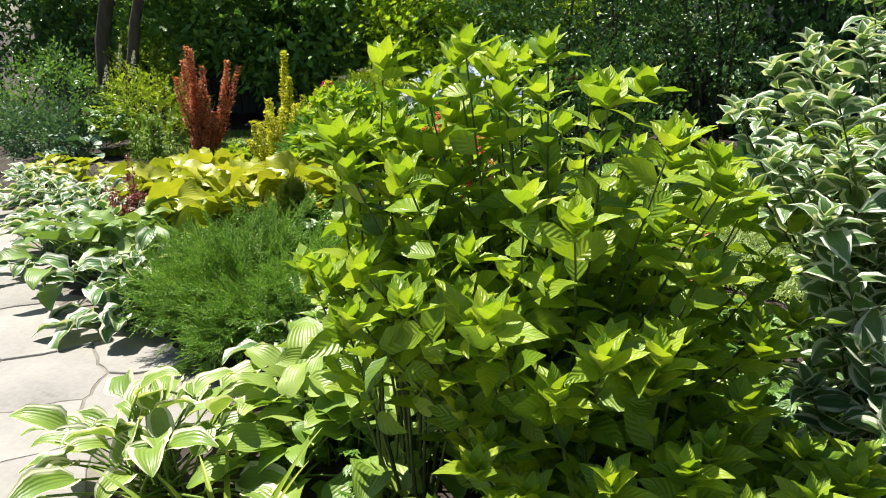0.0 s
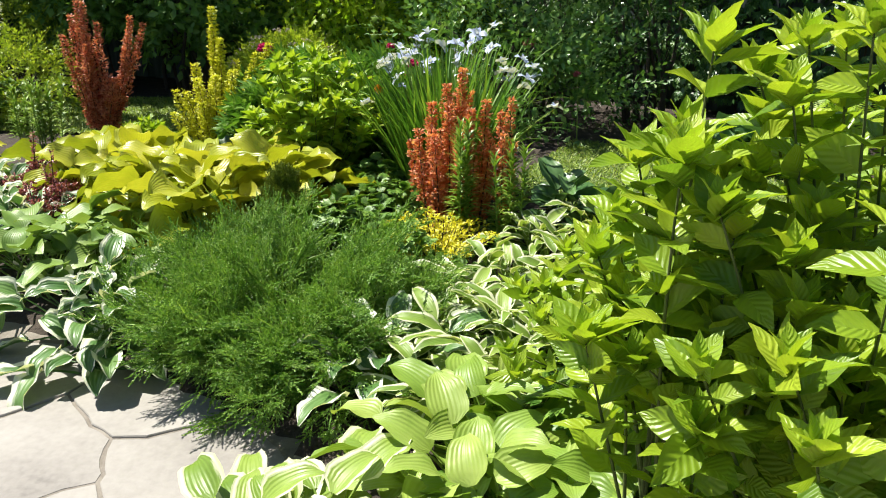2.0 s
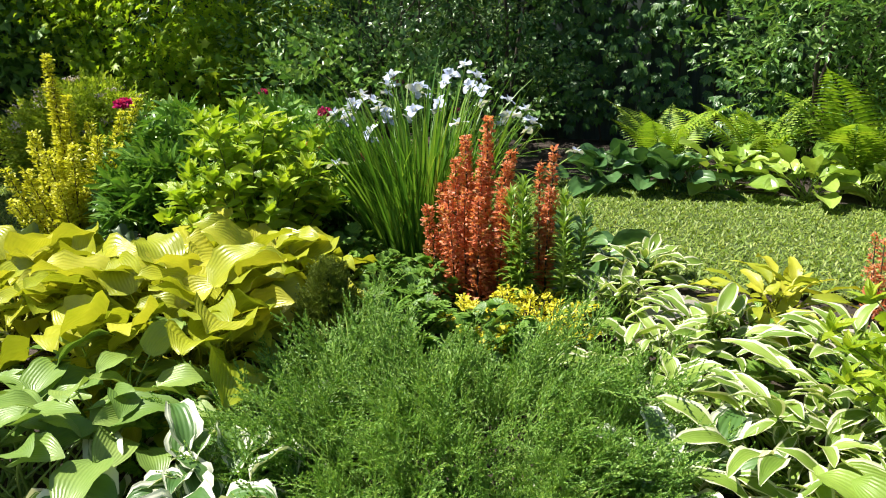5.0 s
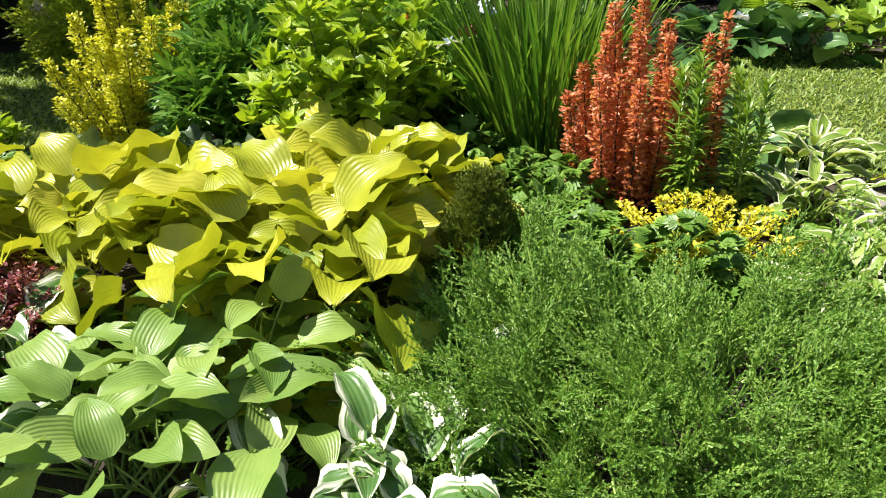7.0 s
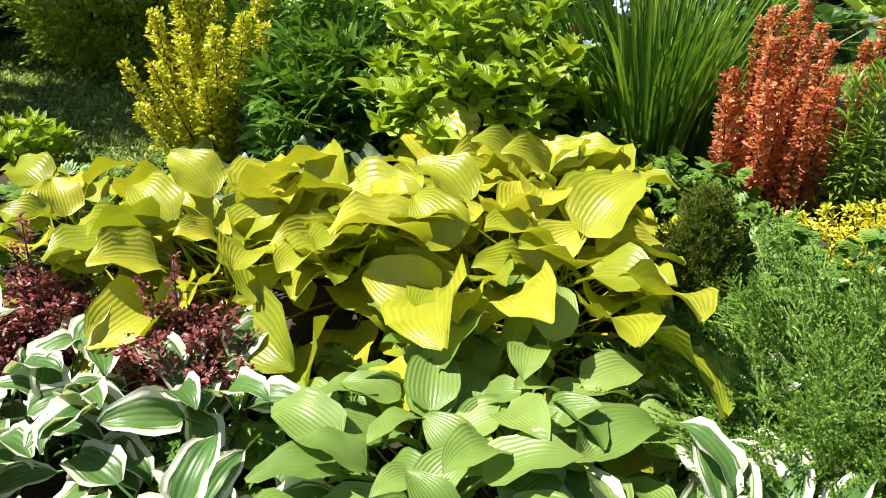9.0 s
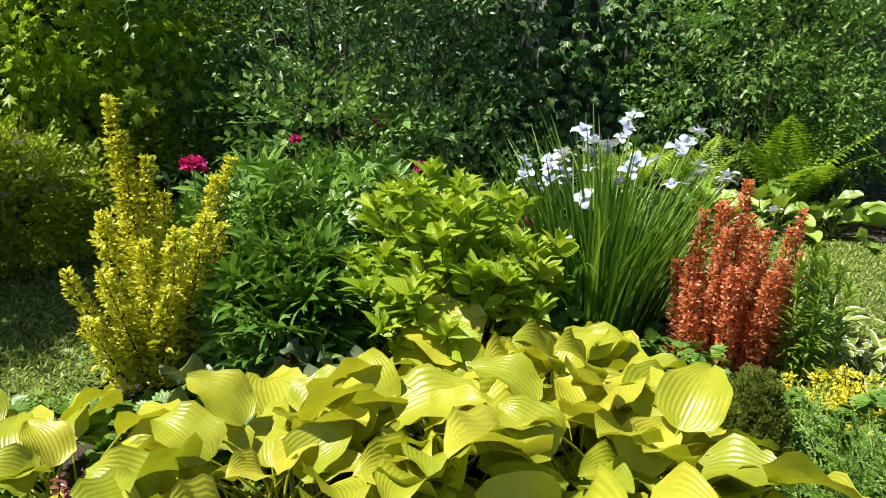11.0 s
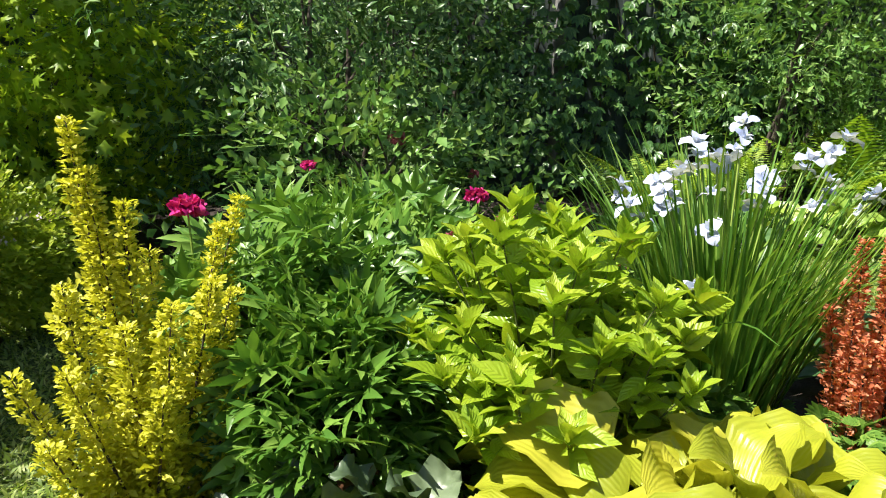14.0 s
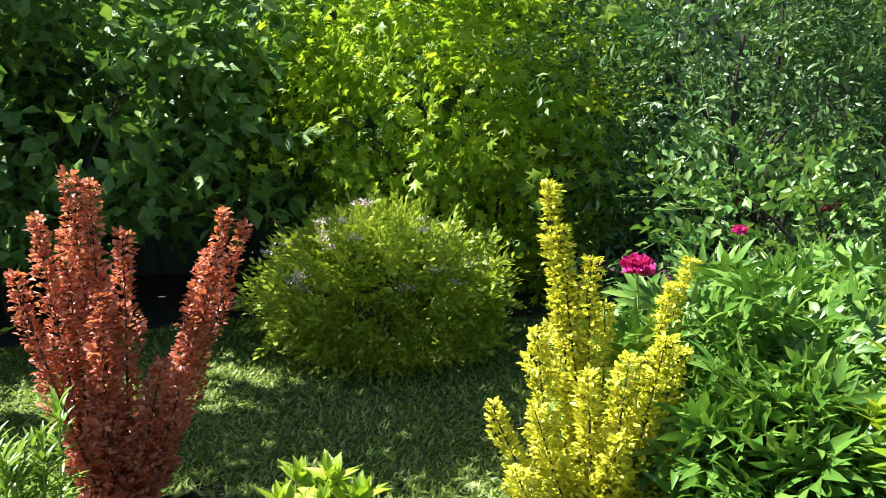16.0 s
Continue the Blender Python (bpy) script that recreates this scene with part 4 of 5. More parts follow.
for i, (fx, fy, fz) in enumerate(SPOTS):
    fx, fy, fz = fx * 1.15 + 0.08, fy * 1.1 - 0.1, fz - 0.03
    g = Soup()
    q = np.linspace(0, 1, 8)[:, None]
    p0 = np.array([fx * 0.3, fy * 0.3, 0.0])
    tube(g, (1 - q) ** 2 * p0 + 2 * q * (1 - q) * np.array([fx * 0.5, fy * 0.5, fz * 0.6]) + q * q * np.array([fx, fy, fz]), np.linspace(0.005, 0.003, 8), 5)
    st = part("flower_stalk", g, M_IRIS_STEM, it)
    part("flower", flowers[i % 4], M_PETAL, st, "pale blue iris flower", Matrix.Translation((fx, fy, fz + 0.005)) @ Euler((rng.normal() * 0.35, rng.normal() * 0.35, rng.uniform(0, 6.28))).to_matrix().to_4x4() @ Matrix.Scale(rng.uniform(0.85, 1.1), 4))
    if i % 2:
        part("flower", flowers[(i + 1) % 4], M_PETAL, st, "pale blue iris flower", Matrix.Translation((fx * 0.97 + rng.uniform(-0.03, 0.03), fy * 0.97 + rng.uniform(-0.03, 0.03), fz - 0.035)) @ Euler((rng.normal() * 0.5, rng.normal() * 0.5, rng.uniform(0, 6.28))).to_matrix().to_4x4() @ Matrix.Scale(rng.uniform(0.6, 0.85), 4))

# red upright barberry in the bed, and two taller ones by the trees
columnar("barberry", "upright orange-red barberry in the flower bed", -0.47, 5.98, upright_stems(19, 0.24, 0.80, 1.0, 0.3), M_RED, 0.021, 1150, "red barberries", 0.038)
columnar("barberry", "slim orange-red barberry behind the lilies", -0.19, 5.87, upright_stems(4, 0.06, 0.8, 0.9, 0.6), M_RED, 0.021, 900, "red barberries", 0.035)
columnar("barberry", "tall dark red barberry at the lawn's edge", -3.62, 7.72, [(0, 0, -0.06, -0.04, 1.08, 1.1), (0.03, 0, 0.0, -0.05, 1.05, 1.1), (-0.05, 0.02, -0.16, 0.02, 0.95, 1.1), (0.02, 0.02, 0.07, 0.0, 0.9, 1.2), (0.06, 0.0, 0.30, 0.05, 0.82, 1.2), (0.07, 0.03, 0.36, 0.0, 0.95, 1.1), (0.05, 0.02, 0.42, 0.08, 0.9, 1.0), (0.0, 0, 0.02, -0.1, 0.75, 1.4), (0.04, -0.03, 0.16, -0.06, 0.52, 1.5), (0.03, 0.0, 0.22, -0.1, 0.50, 1.5), (-0.02, 0, -0.22, -0.03, 0.8, 1.2), (-0.04, 0.02, -0.1, 0.08, 0.9, 1.2)], M_DARKRED, 0.021, 1050, "red barberries", 0.042)
columnar("barberry", "low red barberry on the lawn side", 1.04, 5.24, upright_stems(6, 0.1, 0.46, 1.0, 0.5), M_RED, 0.017, 650, "red barberries", 0.04)
# yellow upright barberry
columnar("barberry", "upright golden-yellow barberry in the bed", -2.33, 7.12, [(0, 0, -0.07, 0.19, 1.05, 1.1), (0.02, 0, -0.05, 0.16, 0.93, 1.2), (0.0, 0.02, 0.02, 0.1, 0.85, 1.2), (0.03, 0, 0.28, 0.1, 0.76, 0.9), (0.0, 0.02, 0.36, 0.14, 0.82, 0.9), (-0.04, 0, -0.3, 0.0, 0.5, 1.0), (-0.03, -0.02, -0.2, -0.04, 0.5, 1.1), (0.02, -0.04, 0.05, -0.08, 0.62, 1.3), (0.05, 0, 0.17, -0.06, 0.66, 1.3), (0.08, 0.02, 0.25, 0.0, 0.6, 1.3), (0, 0, -0.08, -0.1, 0.6, 1.3), (-0.05, 0.03, -0.16, 0.04, 0.68, 1.2), (-0.02, -0.05, -0.02, -0.17, 0.45, 1.3), (0.06, -0.04, 0.2, -0.14, 0.42, 1.3), (0, 0.05, 0.1, 0.16, 0.7, 1.2), (-0.08, -0.02, -0.27, -0.1, 0.36, 1.2), (0.1, -0.02, 0.3, -0.1, 0.36, 1.1)], M_YELLOW, 0.021, 1250, "", 0.05)
# purple dwarf barberries and a gold one
columnar("barberry", "dwarf purple-red barberry with a few long shoots", -2.6, 5.68, upright_stems(20, 0.2, 0.33, 1.2, 0.5) + [(0, 0, 0.0, 0.02, 0.44, 0.3), (-0.05, 0.05, -0.09, 0.06, 0.38, 0.3)], M_PURPLE, 0.02, 900, "purple barberries", 0.055)
columnar("barberry", "dwarf purple-red barberry with a few long shoots", -2.98, 6.02, upright_stems(16, 0.19, 0.28, 1.2, 0.5) + [(0, 0, 0.03, 0.02, 0.46, 0.3), (-0.05, 0.05, -0.02, 0.06, 0.36, 0.3)], M_PURPLE, 0.02, 900, "purple barberries", 0.055)
columnar("barberry", "low bright gold barberry mound", -0.46, 5.42, upright_stems(34, 0.34, 0.24, 0.9, 0.85), M_GOLD, 0.022, 620, "", 0.05)

# strap-leaved daylily at the paving's edge
dl = thing("daylily", "young daylily with arching yellow-green strap leaves", "daylily", 0.1, 3.0, gz(0.1, 3.0))
for i in range(20):
    a = i * 2.39996
    lean = rng.uniform(0.35, 1.1)
    me = Soup().add(*blade(rng.uniform(0.34, 0.55), 0.02, 2, 10, strap, 0.6, 0.0, rng.uniform(0.5, 1.3))).mesh("blade_leaf")
    t = frames(np.array([[math.cos(a) * lean, math.sin(a) * lean, 1.0]]), np.array([[-math.cos(a), -math.sin(a), 0.3]]), [1.0])[0]
    part("blade_leaf", me, M_SPIREA, dl, m=mat4(t, (math.cos(a) * 0.03, math.sin(a) * 0.03, -0.01)))

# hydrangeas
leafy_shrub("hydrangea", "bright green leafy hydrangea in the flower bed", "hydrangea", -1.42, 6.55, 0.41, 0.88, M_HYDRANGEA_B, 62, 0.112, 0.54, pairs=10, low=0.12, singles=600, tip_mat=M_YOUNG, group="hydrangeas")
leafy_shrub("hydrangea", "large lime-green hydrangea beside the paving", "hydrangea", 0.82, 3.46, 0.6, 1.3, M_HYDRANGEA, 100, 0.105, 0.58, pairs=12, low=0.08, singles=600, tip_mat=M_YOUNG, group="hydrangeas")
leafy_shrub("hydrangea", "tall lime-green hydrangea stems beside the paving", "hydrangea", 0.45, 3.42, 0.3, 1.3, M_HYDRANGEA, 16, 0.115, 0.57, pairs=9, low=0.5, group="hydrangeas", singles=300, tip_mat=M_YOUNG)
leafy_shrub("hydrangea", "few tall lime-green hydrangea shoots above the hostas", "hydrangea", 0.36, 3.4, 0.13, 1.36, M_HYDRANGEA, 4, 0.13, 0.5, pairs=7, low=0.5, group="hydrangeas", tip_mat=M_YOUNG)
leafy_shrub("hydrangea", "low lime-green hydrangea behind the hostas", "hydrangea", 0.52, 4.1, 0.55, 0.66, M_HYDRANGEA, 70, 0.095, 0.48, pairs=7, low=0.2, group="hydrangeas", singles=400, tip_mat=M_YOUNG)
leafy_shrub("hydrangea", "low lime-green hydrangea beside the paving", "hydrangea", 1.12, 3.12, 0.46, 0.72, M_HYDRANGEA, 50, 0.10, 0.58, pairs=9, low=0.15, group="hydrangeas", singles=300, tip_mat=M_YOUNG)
leafy_shrub("hydrangea", "young green shrub at the lawn's edge", "hydrangea", -3.05, 7.4, 0.16, 0.30, M_HYDRANGEA_B, 9, 0.10, 0.42, pairs=4, group="hydrangeas", singles=120)
leafy_shrub("dogwood", "variegated dogwood with white-edged leaves", "dogwood", 1.78, 3.95, 0.6, 1.6, M_VAR_DOGWOOD, 80, 0.11, 0.58, pairs=12, low=0.15, droop=1.3, group="dogwoods", singles=400)
leafy_shrub("dogwood", "young variegated dogwood with white-edged leaves", "dogwood", 1.62, 3.62, 0.24, 0.68, M_VAR_DOGWOOD, 16, 0.12, 0.58, pairs=6, low=0.4, droop=1.3, group="dogwoods", singles=200)

# peonies
for px_, py_, rr, hh_ in ((-1.75, 7.35, 0.42, 0.62), (-1.25, 7.55, 0.4, 0.6), (-1.0, 7.05, 0.3, 0.5), (-1.86, 6.98, 0.25, 0.46)):
    bushy("peony", "dark green peony plant with divided glossy leaves", "peony", px_, py_, (rr, rr, hh_ * 0.66), hh_ * 0.48, 640, SPRIG_PEONY, M_PEONY, fill=0.45, up=0.35, droop=0.15, trunks=8, group="peonies", lump=0.15)
for fx, fy, fz, fr, mt, lb in ((-2.06, 7.4, 0.93, 0.06, M_PEONY_FL, "open magenta peony flower on a stalk"), (-1.29, 7.95, 0.92, 0.036, M_PEONY_FL, "magenta peony bud on a stalk"), (-0.98, 7.3, 0.86, 0.05, M_PEONY_FL, "open magenta peony flower on a stalk"), (-1.02, 7.12, 0.8, 0.045, M_PINK, "pink peony flower on a stalk"), (-1.24, 7.15, 0.76, 0.04, M_PINK, "pink peony flower on a stalk"), (-0.3, 8.6, 0.9, 0.06, M_PINK, "dull red peony flower on a stalk"), (0.1, 8.4, 0.7, 0.04, M_PINK, "dull red peony flower on a stalk"), (-0.85, 6.75, 0.70, 0.045, M_PINK, "dull red peony flower on a stalk"), (-1.1, 6.87, 0.74, 0.05, M_ORANGE, "orange flower on a stalk")):
    z0 = gz(fx, fy)
    fl = thing("peony_flower" if mt is not M_ORANGE else "orange_flower", lb, "flower", fx, fy, z0, "peony flowers" if mt is not M_ORANGE else "")
    g = Soup()
    tube(g, [(0.03, -0.02, 0), (0.02, -0.01, (fz - z0) * 0.5), (0, 0, fz - z0)], [0.005, 0.004, 0.003], 5)
    part("stalk", g, M_IRIS_STEM, fl)
    part("petals", flower_ball(110, fr, fr * 0.62), mt, fl, m=Matrix.Translation((0, 0, fz - z0)))

# bronze-leaved ligularias
hosta("ligularia", "ligularia with broad bronze-green leaves", -2.3, 6.54, M_LIGULARIA, 0.24, 9, 0.17, 0.95, prof=heart, stalk=1.15, droop=0.8, wave=0.17, cup=0.5, loose=2.0, category="ligularia", spread=(0.5, 1.2))
hosta("ligularia", "ligularia with broad bronze-green leaves", -1.98, 6.58, M_LIGULARIA, 0.2, 7, 0.15, 0.95, prof=heart, stalk=1.15, droop=0.8, wave=0.17, cup=0.5, loose=2.0, category="ligularia", spread=(0.5, 1.2))
hosta("ligularia", "ligularia leaves with red-bronze undersides", -1.9, 6.75, M_BRONZE, 0.22, 3, 0.13, 0.95, prof=heart, stalk=1.1, droop=0.9, wave=0.15, cup=0.5, category="ligularia", spread=(0.4, 1.1))

# lily stems
def lily(x, y, n, h):
    top = thing("lily", "upright lily stems with whorled narrow leaves", "lily", x, y, gz(x, y), "lilies")
    t = blade(0.10, 0.017, 2, 4, lance, 0.3, 0.2, 0.9)
    for i in range(n):
        fx, fy = rng.normal() * 0.05, rng.normal() * 0.05
        hh = h * rng.uniform(0.8, 1.05)
        g = Soup()
        tip = np.array([fx * 1.5, fy * 1.5, hh])
        tube(g, np.linspace((fx, fy, 0), tip, 5), np.linspace(0.005, 0.003, 5), 5)
        st = part("stalk", g, M_IRIS_STEM, top)
        k = int(120 * hh / 0.6)
        u = rng.uniform(0.12, 1, k)
        a = np.arange(k) * 2.39996
        way = np.stack([np.cos(a), np.sin(a), 0.25 + 1.2 * u**3], -1)
        part("stalk_leaves", Soup().many(t, frames(way, np.tile([0, 0, 1.0], (k, 1)), rng.uniform(0.75, 1.1, k) * (1.1 - 0.4 * u)), np.array([fx, fy, 0]) + u[:, None] * (tip - [fx, fy, 0])), M_LILY, st)


lily(-0.37, 5.72, 4, 0.62)
lily(-0.14, 5.7, 4, 0.5)
lily(-3.76, 7.22, 7, 0.52)
lily(-4.05, 7.35, 5, 0.42)

# cranesbill cover
def cover(name, label, category, spots, mat, tmpls, n, height, group=""):
    for x, y, r in spots:
        top = thing(name, label, category, x, y, gz(x, y), group)
        k = int(n * r * r)
        a, q = rng.uniform(0, 6.283, k), np.sqrt(rng.uniform(0, 1, k))
        at = np.stack([np.cos(a) * q * r, np.sin(a) * q * r, height * (1.05 - q**2) * np.sqrt(rng.uniform(0.1, 1, k))], -1)
        way = np.stack([np.cos(a), np.sin(a), rng.uniform(-0.3, 0.5, k)], -1) + rng.normal(size=(k, 3)) * 0.4
        turns = frames(way, rng.normal(size=(k, 3)) * 0.35 + [0, 0, 1], rng.uniform(0.7, 1.3, k))
        for j in range(6):
            own = np.nonzero((a * 6 / 6.283).astype(int) == j)[0]
            s = Soup()
            for i, t in enumerate(tmpls):
                s.many(t, turns[own[i :: len(tmpls)]], at[own[i :: len(tmpls)]])
            part("foliage", s, mat, top, kind="stuff")


cover("cranesbill", "low green cranesbill with lobed leaves", "cranesbill", [(-0.95, 5.55, 0.3), (-0.8, 5.95, 0.28), (-1.0, 6.3, 0.3), (-1.05, 5.25, 0.26), (-0.62, 5.25, 0.22)], M_GERANIUM, HAND_CRANES, 3600, 0.26, "cranesbills")
cover("ground_elder", "low leafy plants under the shrubs", "ground cover", [(0.3, 3.9, 0.4), (0.9, 3.9, 0.5), (1.4, 3.3, 0.4), (1.3, 4.5, 0.45), (0.75, 2.95, 0.35), (1.5, 3.8, 0.4), (1.9, 3.3, 0.4), (2.3, 4.2, 0.5), (1.7, 2.85, 0.35), (1.0, 4.6, 0.4), (1.2, 3.7, 0.4)], M_GERANIUM, HAND_CRANES, 1700, 0.26, "ground cover")

cover("ground_ivy", "low green leafy cover between the hostas", "ground cover", [(-1.9, 6.3, 0.4), (-2.5, 6.7, 0.4), (-2.9, 6.9, 0.4), (-1.3, 6.6, 0.4), (-2.4, 5.5, 0.4), (-1.7, 5.1, 0.3), (-0.2, 5.3, 0.35), (0.3, 4.6, 0.4), (-3.2, 6.4, 0.4), (-0.1, 5.9, 0.3), (0.2, 3.6, 0.35), (-1.6, 7.0, 0.4), (-0.5, 6.7, 0.4), (0.4, 5.2, 0.3)], M_GERANIUM, HAND_CRANES, 1000, 0.14, "ground cover")

# bergenias by the lawn and fence
for bx, by, mt, sz in ((1.9, 7.6, M_BERGENIA, 0.28), (2.25, 7.2, M_BERGENIA, 0.28), (2.6, 6.95, M_BERGENIA, 0.28), (1.3, 7.85, M_DARKLEAF, 0.28), (1.5, 7.55, M_DARKLEAF, 0.26), (1.05, 7.95, M_DARKLEAF, 0.26), (3.2, 5.85, M_BERGENIA, 0.34), (3.45, 5.6, M_BERGENIA, 0.34), (3.55, 5.95, M_BERGENIA, 0.36), (3.65, 5.3, M_BERGENIA, 0.34), (3.9, 5.6, M_BERGENIA, 0.36), (0.12, 6.2, M_DARKLEAF, 0.2)):
    hosta("bergenia", "bergenia clump with broad rounded leaves" if mt is M_BERGENIA else "dark green bergenia clump with broad leaves", bx, by, mt, sz, 26, 0.22, 0.66, prof=round_leaf, stalk=0.9, droop=0.65, wave=0.06, cup=0.5, loose=1.8, category="bergenia", group="bergenias", spread=(0.45, 1.35))

# ferns
for fx, fy, ct_, ln in ((1.75, 8.25, 10, 0.82), (3.3, 6.42, 13, 1.0), (2.8, 7.4, 10, 1.1), (2.4, 8.0, 9, 0.8)):
    fern("fern", "bright green shuttlecock fern by the fence", fx, fy, ct_, ln)

# ---- shrubs and trees along the fence ----
bushy("spirea", "rounded yellow-green spirea with faded pink flowers", "spirea", -2.5, 9.12, (0.5, 0.5, 0.34), 0.32, 2300, SPRIG_SPIREA, M_SPIREA, 1.2, fill=0.25, lump=0.2, up=0.1, jitter=0.4, freq=4.5, trunks=8, seed=2.0)
sp = bpy.data.objects["spirea"]
at, d = mass(80, np.array((0.5, 0.5, 0.34)), 0.34, 0.0, 0.12, seed=2.0)
sf = Soup()
for p, q in zip(at, d):
    if q[2] > 0.05:
        k = 34
        o = rng.normal(size=(k, 3)) * [0.022, 0.022, 0.008]
        sf.many(blade(0.012, 0.012, 2, 2, round_leaf, 0.3, 0, 0.3), frames(ball(k), ball(k), np.ones(k)), p * 1.12 + o)
part("flower_clusters", sf, M_SPIREA_FL, sp, "small faded pink flower clusters", kind="stuff")
HEDGE = [
    ("hedge_shrub", "tall grey-green hedge shrub with narrow leaves", -0.35, 9.3, (1.25, 0.75, 1.3), 1.45, 1500, SPRIG_WILLOW, M_BUSH, 1.0),
    ("hedge_shrub", "tall grey-green hedge shrub with narrow leaves", 0.7, 9.5, (0.9, 0.7, 1.35), 1.45, 1000, SPRIG_HEDGE, M_BUSH, 1.0),
    ("hedge_shrub", "low shrub with pale green leaves at the hedge's foot", -0.55, 8.45, (0.7, 0.4, 0.5), 0.5, 600, SPRIG_HEDGE, M_BUSH_L, 1.0),
    ("hedge_shrub", "light green hedge shrub before the fence", 3.05, 8.0, (0.85, 0.7, 1.3), 1.4, 1300, SPRIG_WILLOW, M_BUSH_L, 1.05),
    ("hedge_shrub", "light green hedge shrub before the fence", 3.5, 7.5, (0.5, 0.5, 1.1), 1.2, 800, SPRIG_WILLOW, M_BUSH_L, 1.0),
    ("hedge_shrub", "light green hedge shrub beside the fence post", 5.3, 5.5, (0.85, 0.8, 1.45), 1.5, 2700, SPRIG_WILLOW, M_BUSH_L, 0.95),
    ("hedge_shrub", "dark green hedge shrub before the fence", 6.1, 4.4, (0.9, 0.9, 1.4), 1.5, 1000, SPRIG_HEDGE, M_BUSH, 1.0),
    ("hedge_shrub", "dark green hedge shrub before the fence", 6.6, 3.1, (0.9, 0.9, 1.4), 1.5, 700, SPRIG_HEDGE, M_BUSH, 1.0),
]
for i, (nm, lb, bx, by, rd, bs, ct_, tm, mt, sz) in enumerate(HEDGE):
    bushy(nm, lb, "shrub", bx, by, rd, bs, ct_, tm, mt, sz, 0.5, 0.42, up=0.25, clumps=ct_ // 20, puff=0.17, jitter=0.6, group="hedge along the fence", trunks=9, seed=i * 3.7, freq=3.0)
bushy("maple", "yellow-green maple shrub lit by the sun", "maple", -1.75, 10.05, (0.85, 0.6, 1.0), 1.12, 1600, SPRIG_MAPLE, M_MAPLE, 1.05, 0.25, 0.3, clumps=130, puff=0.15, up=0.25, trunks=8, seed=31.0)
bushy("lilac", "large lilac with drooping broad leaves", "lilac", -4.2, 10.35, (1.5, 0.9, 0.8), 1.3, 1050, SPRIG_LILAC, M_LILAC, 1.3, 0.45, 0.25, clumps=85, puff=0.17, up=0.1, droop=0.25, trunks=7, seed=41.0, floor=0.6)
bushy("lilac", "large lilac with drooping broad leaves", "lilac", -5.6, 10.4, (1.4, 1.0, 1.1), 1.75, 1000, SPRIG_LILAC, M_LILAC, 1.3, 0.45, 0.25, clumps=80, puff=0.17, up=0.1, droop=0.25, trunks=7, seed=43.0, floor=0.9)
bushy("lilac", "dark lilac against the fence", "lilac", -7.4, 10.6, (1.4, 1.0, 1.2), 1.8, 700, SPRIG_LILAC, M_VINE, 1.1, 0.45, 0.25, up=0.1, droop=0.25, trunks=7, seed=47.0, floor=0.8)

bushy("lilac", "dark lilac against the fence", "lilac", -9.0, 10.2, (1.4, 1.2, 1.5), 2.1, 600, SPRIG_LILAC, M_VINE, 1.2, 0.5, 0.25, up=0.1, droop=0.25, trunks=5, seed=49.0, floor=0.3)
bushy("lilac", "dark lilac against the fence", "lilac", -9.6, 8.4, (1.3, 1.2, 1.4), 1.8, 500, SPRIG_LILAC, M_VINE, 1.2, 0.5, 0.25, up=0.1, droop=0.25, trunks=5, seed=48.0, floor=0.2)

# plants past the bed on the side of the trees
bushy("silver_shrub", "low grey-green shrub with small leaves", "shrub", -5.5, 7.6, (0.36, 0.32, 0.22), 0.22, 300, SPRIG_HEDGE, M_BLUE, 0.9, 0.5, trunks=4, group="low shrubs by the trees", seed=51.0)
bushy("green_shrub", "low bright green shrub under the trees", "shrub", -4.65, 8.2, (0.45, 0.4, 0.4), 0.35, 350, SPRIG_SPIREA, M_SPIREA, 1.2, 0.5, trunks=4, group="low shrubs by the trees", seed=52.0)
bushy("white_flowering_shrub", "low shrub with pale flowers under the trees", "shrub", -6.3, 8.6, (0.6, 0.5, 0.45), 0.4, 400, SPRIG_HEDGE, M_BUSH_L, 0.9, 0.5, trunks=4, group="low shrubs by the trees", seed=53.0)
bushy("green_shrub", "low bright green shrub under the trees", "shrub", -5.6, 9.4, (0.6, 0.5, 0.5), 0.5, 400, SPRIG_SPIREA, M_SPIREA, 1.2, 0.5, trunks=4, group="low shrubs by the trees", seed=54.0)
hosta("hosta", "blue-green hosta with wide leaves under the trees", -4.95, 7.55, M_BLUE, 0.34, 18, 0.2, 0.8, stalk=0.7, group="hostas under the trees")
hosta("hosta", "yellow hosta at the bed's end", -4.75, 6.95, M_GOLD_HOSTA, 0.30, 24, 0.16, 0.6, stalk=0.7, group="hostas under the trees")
hosta("hosta", "yellow hosta at the bed's end", -4.1, 6.75, M_GOLD_HOSTA, 0.34, 26, 0.17, 0.6, stalk=0.7, group="hostas under the trees")
hosta("hosta", "yellow hosta at the bed's end", -3.55, 6.5, M_GOLD_HOSTA, 0.26, 18, 0.15, 0.6, stalk=0.7, group="hostas under the trees")
hosta("hosta", "dark green hosta with wavy white leaf edges", -3.7, 6.15, M_VAR_HOSTA, 0.26, 20, 0.15, 0.58, stalk=0.7, wave=0.07, group="white-edged hostas")

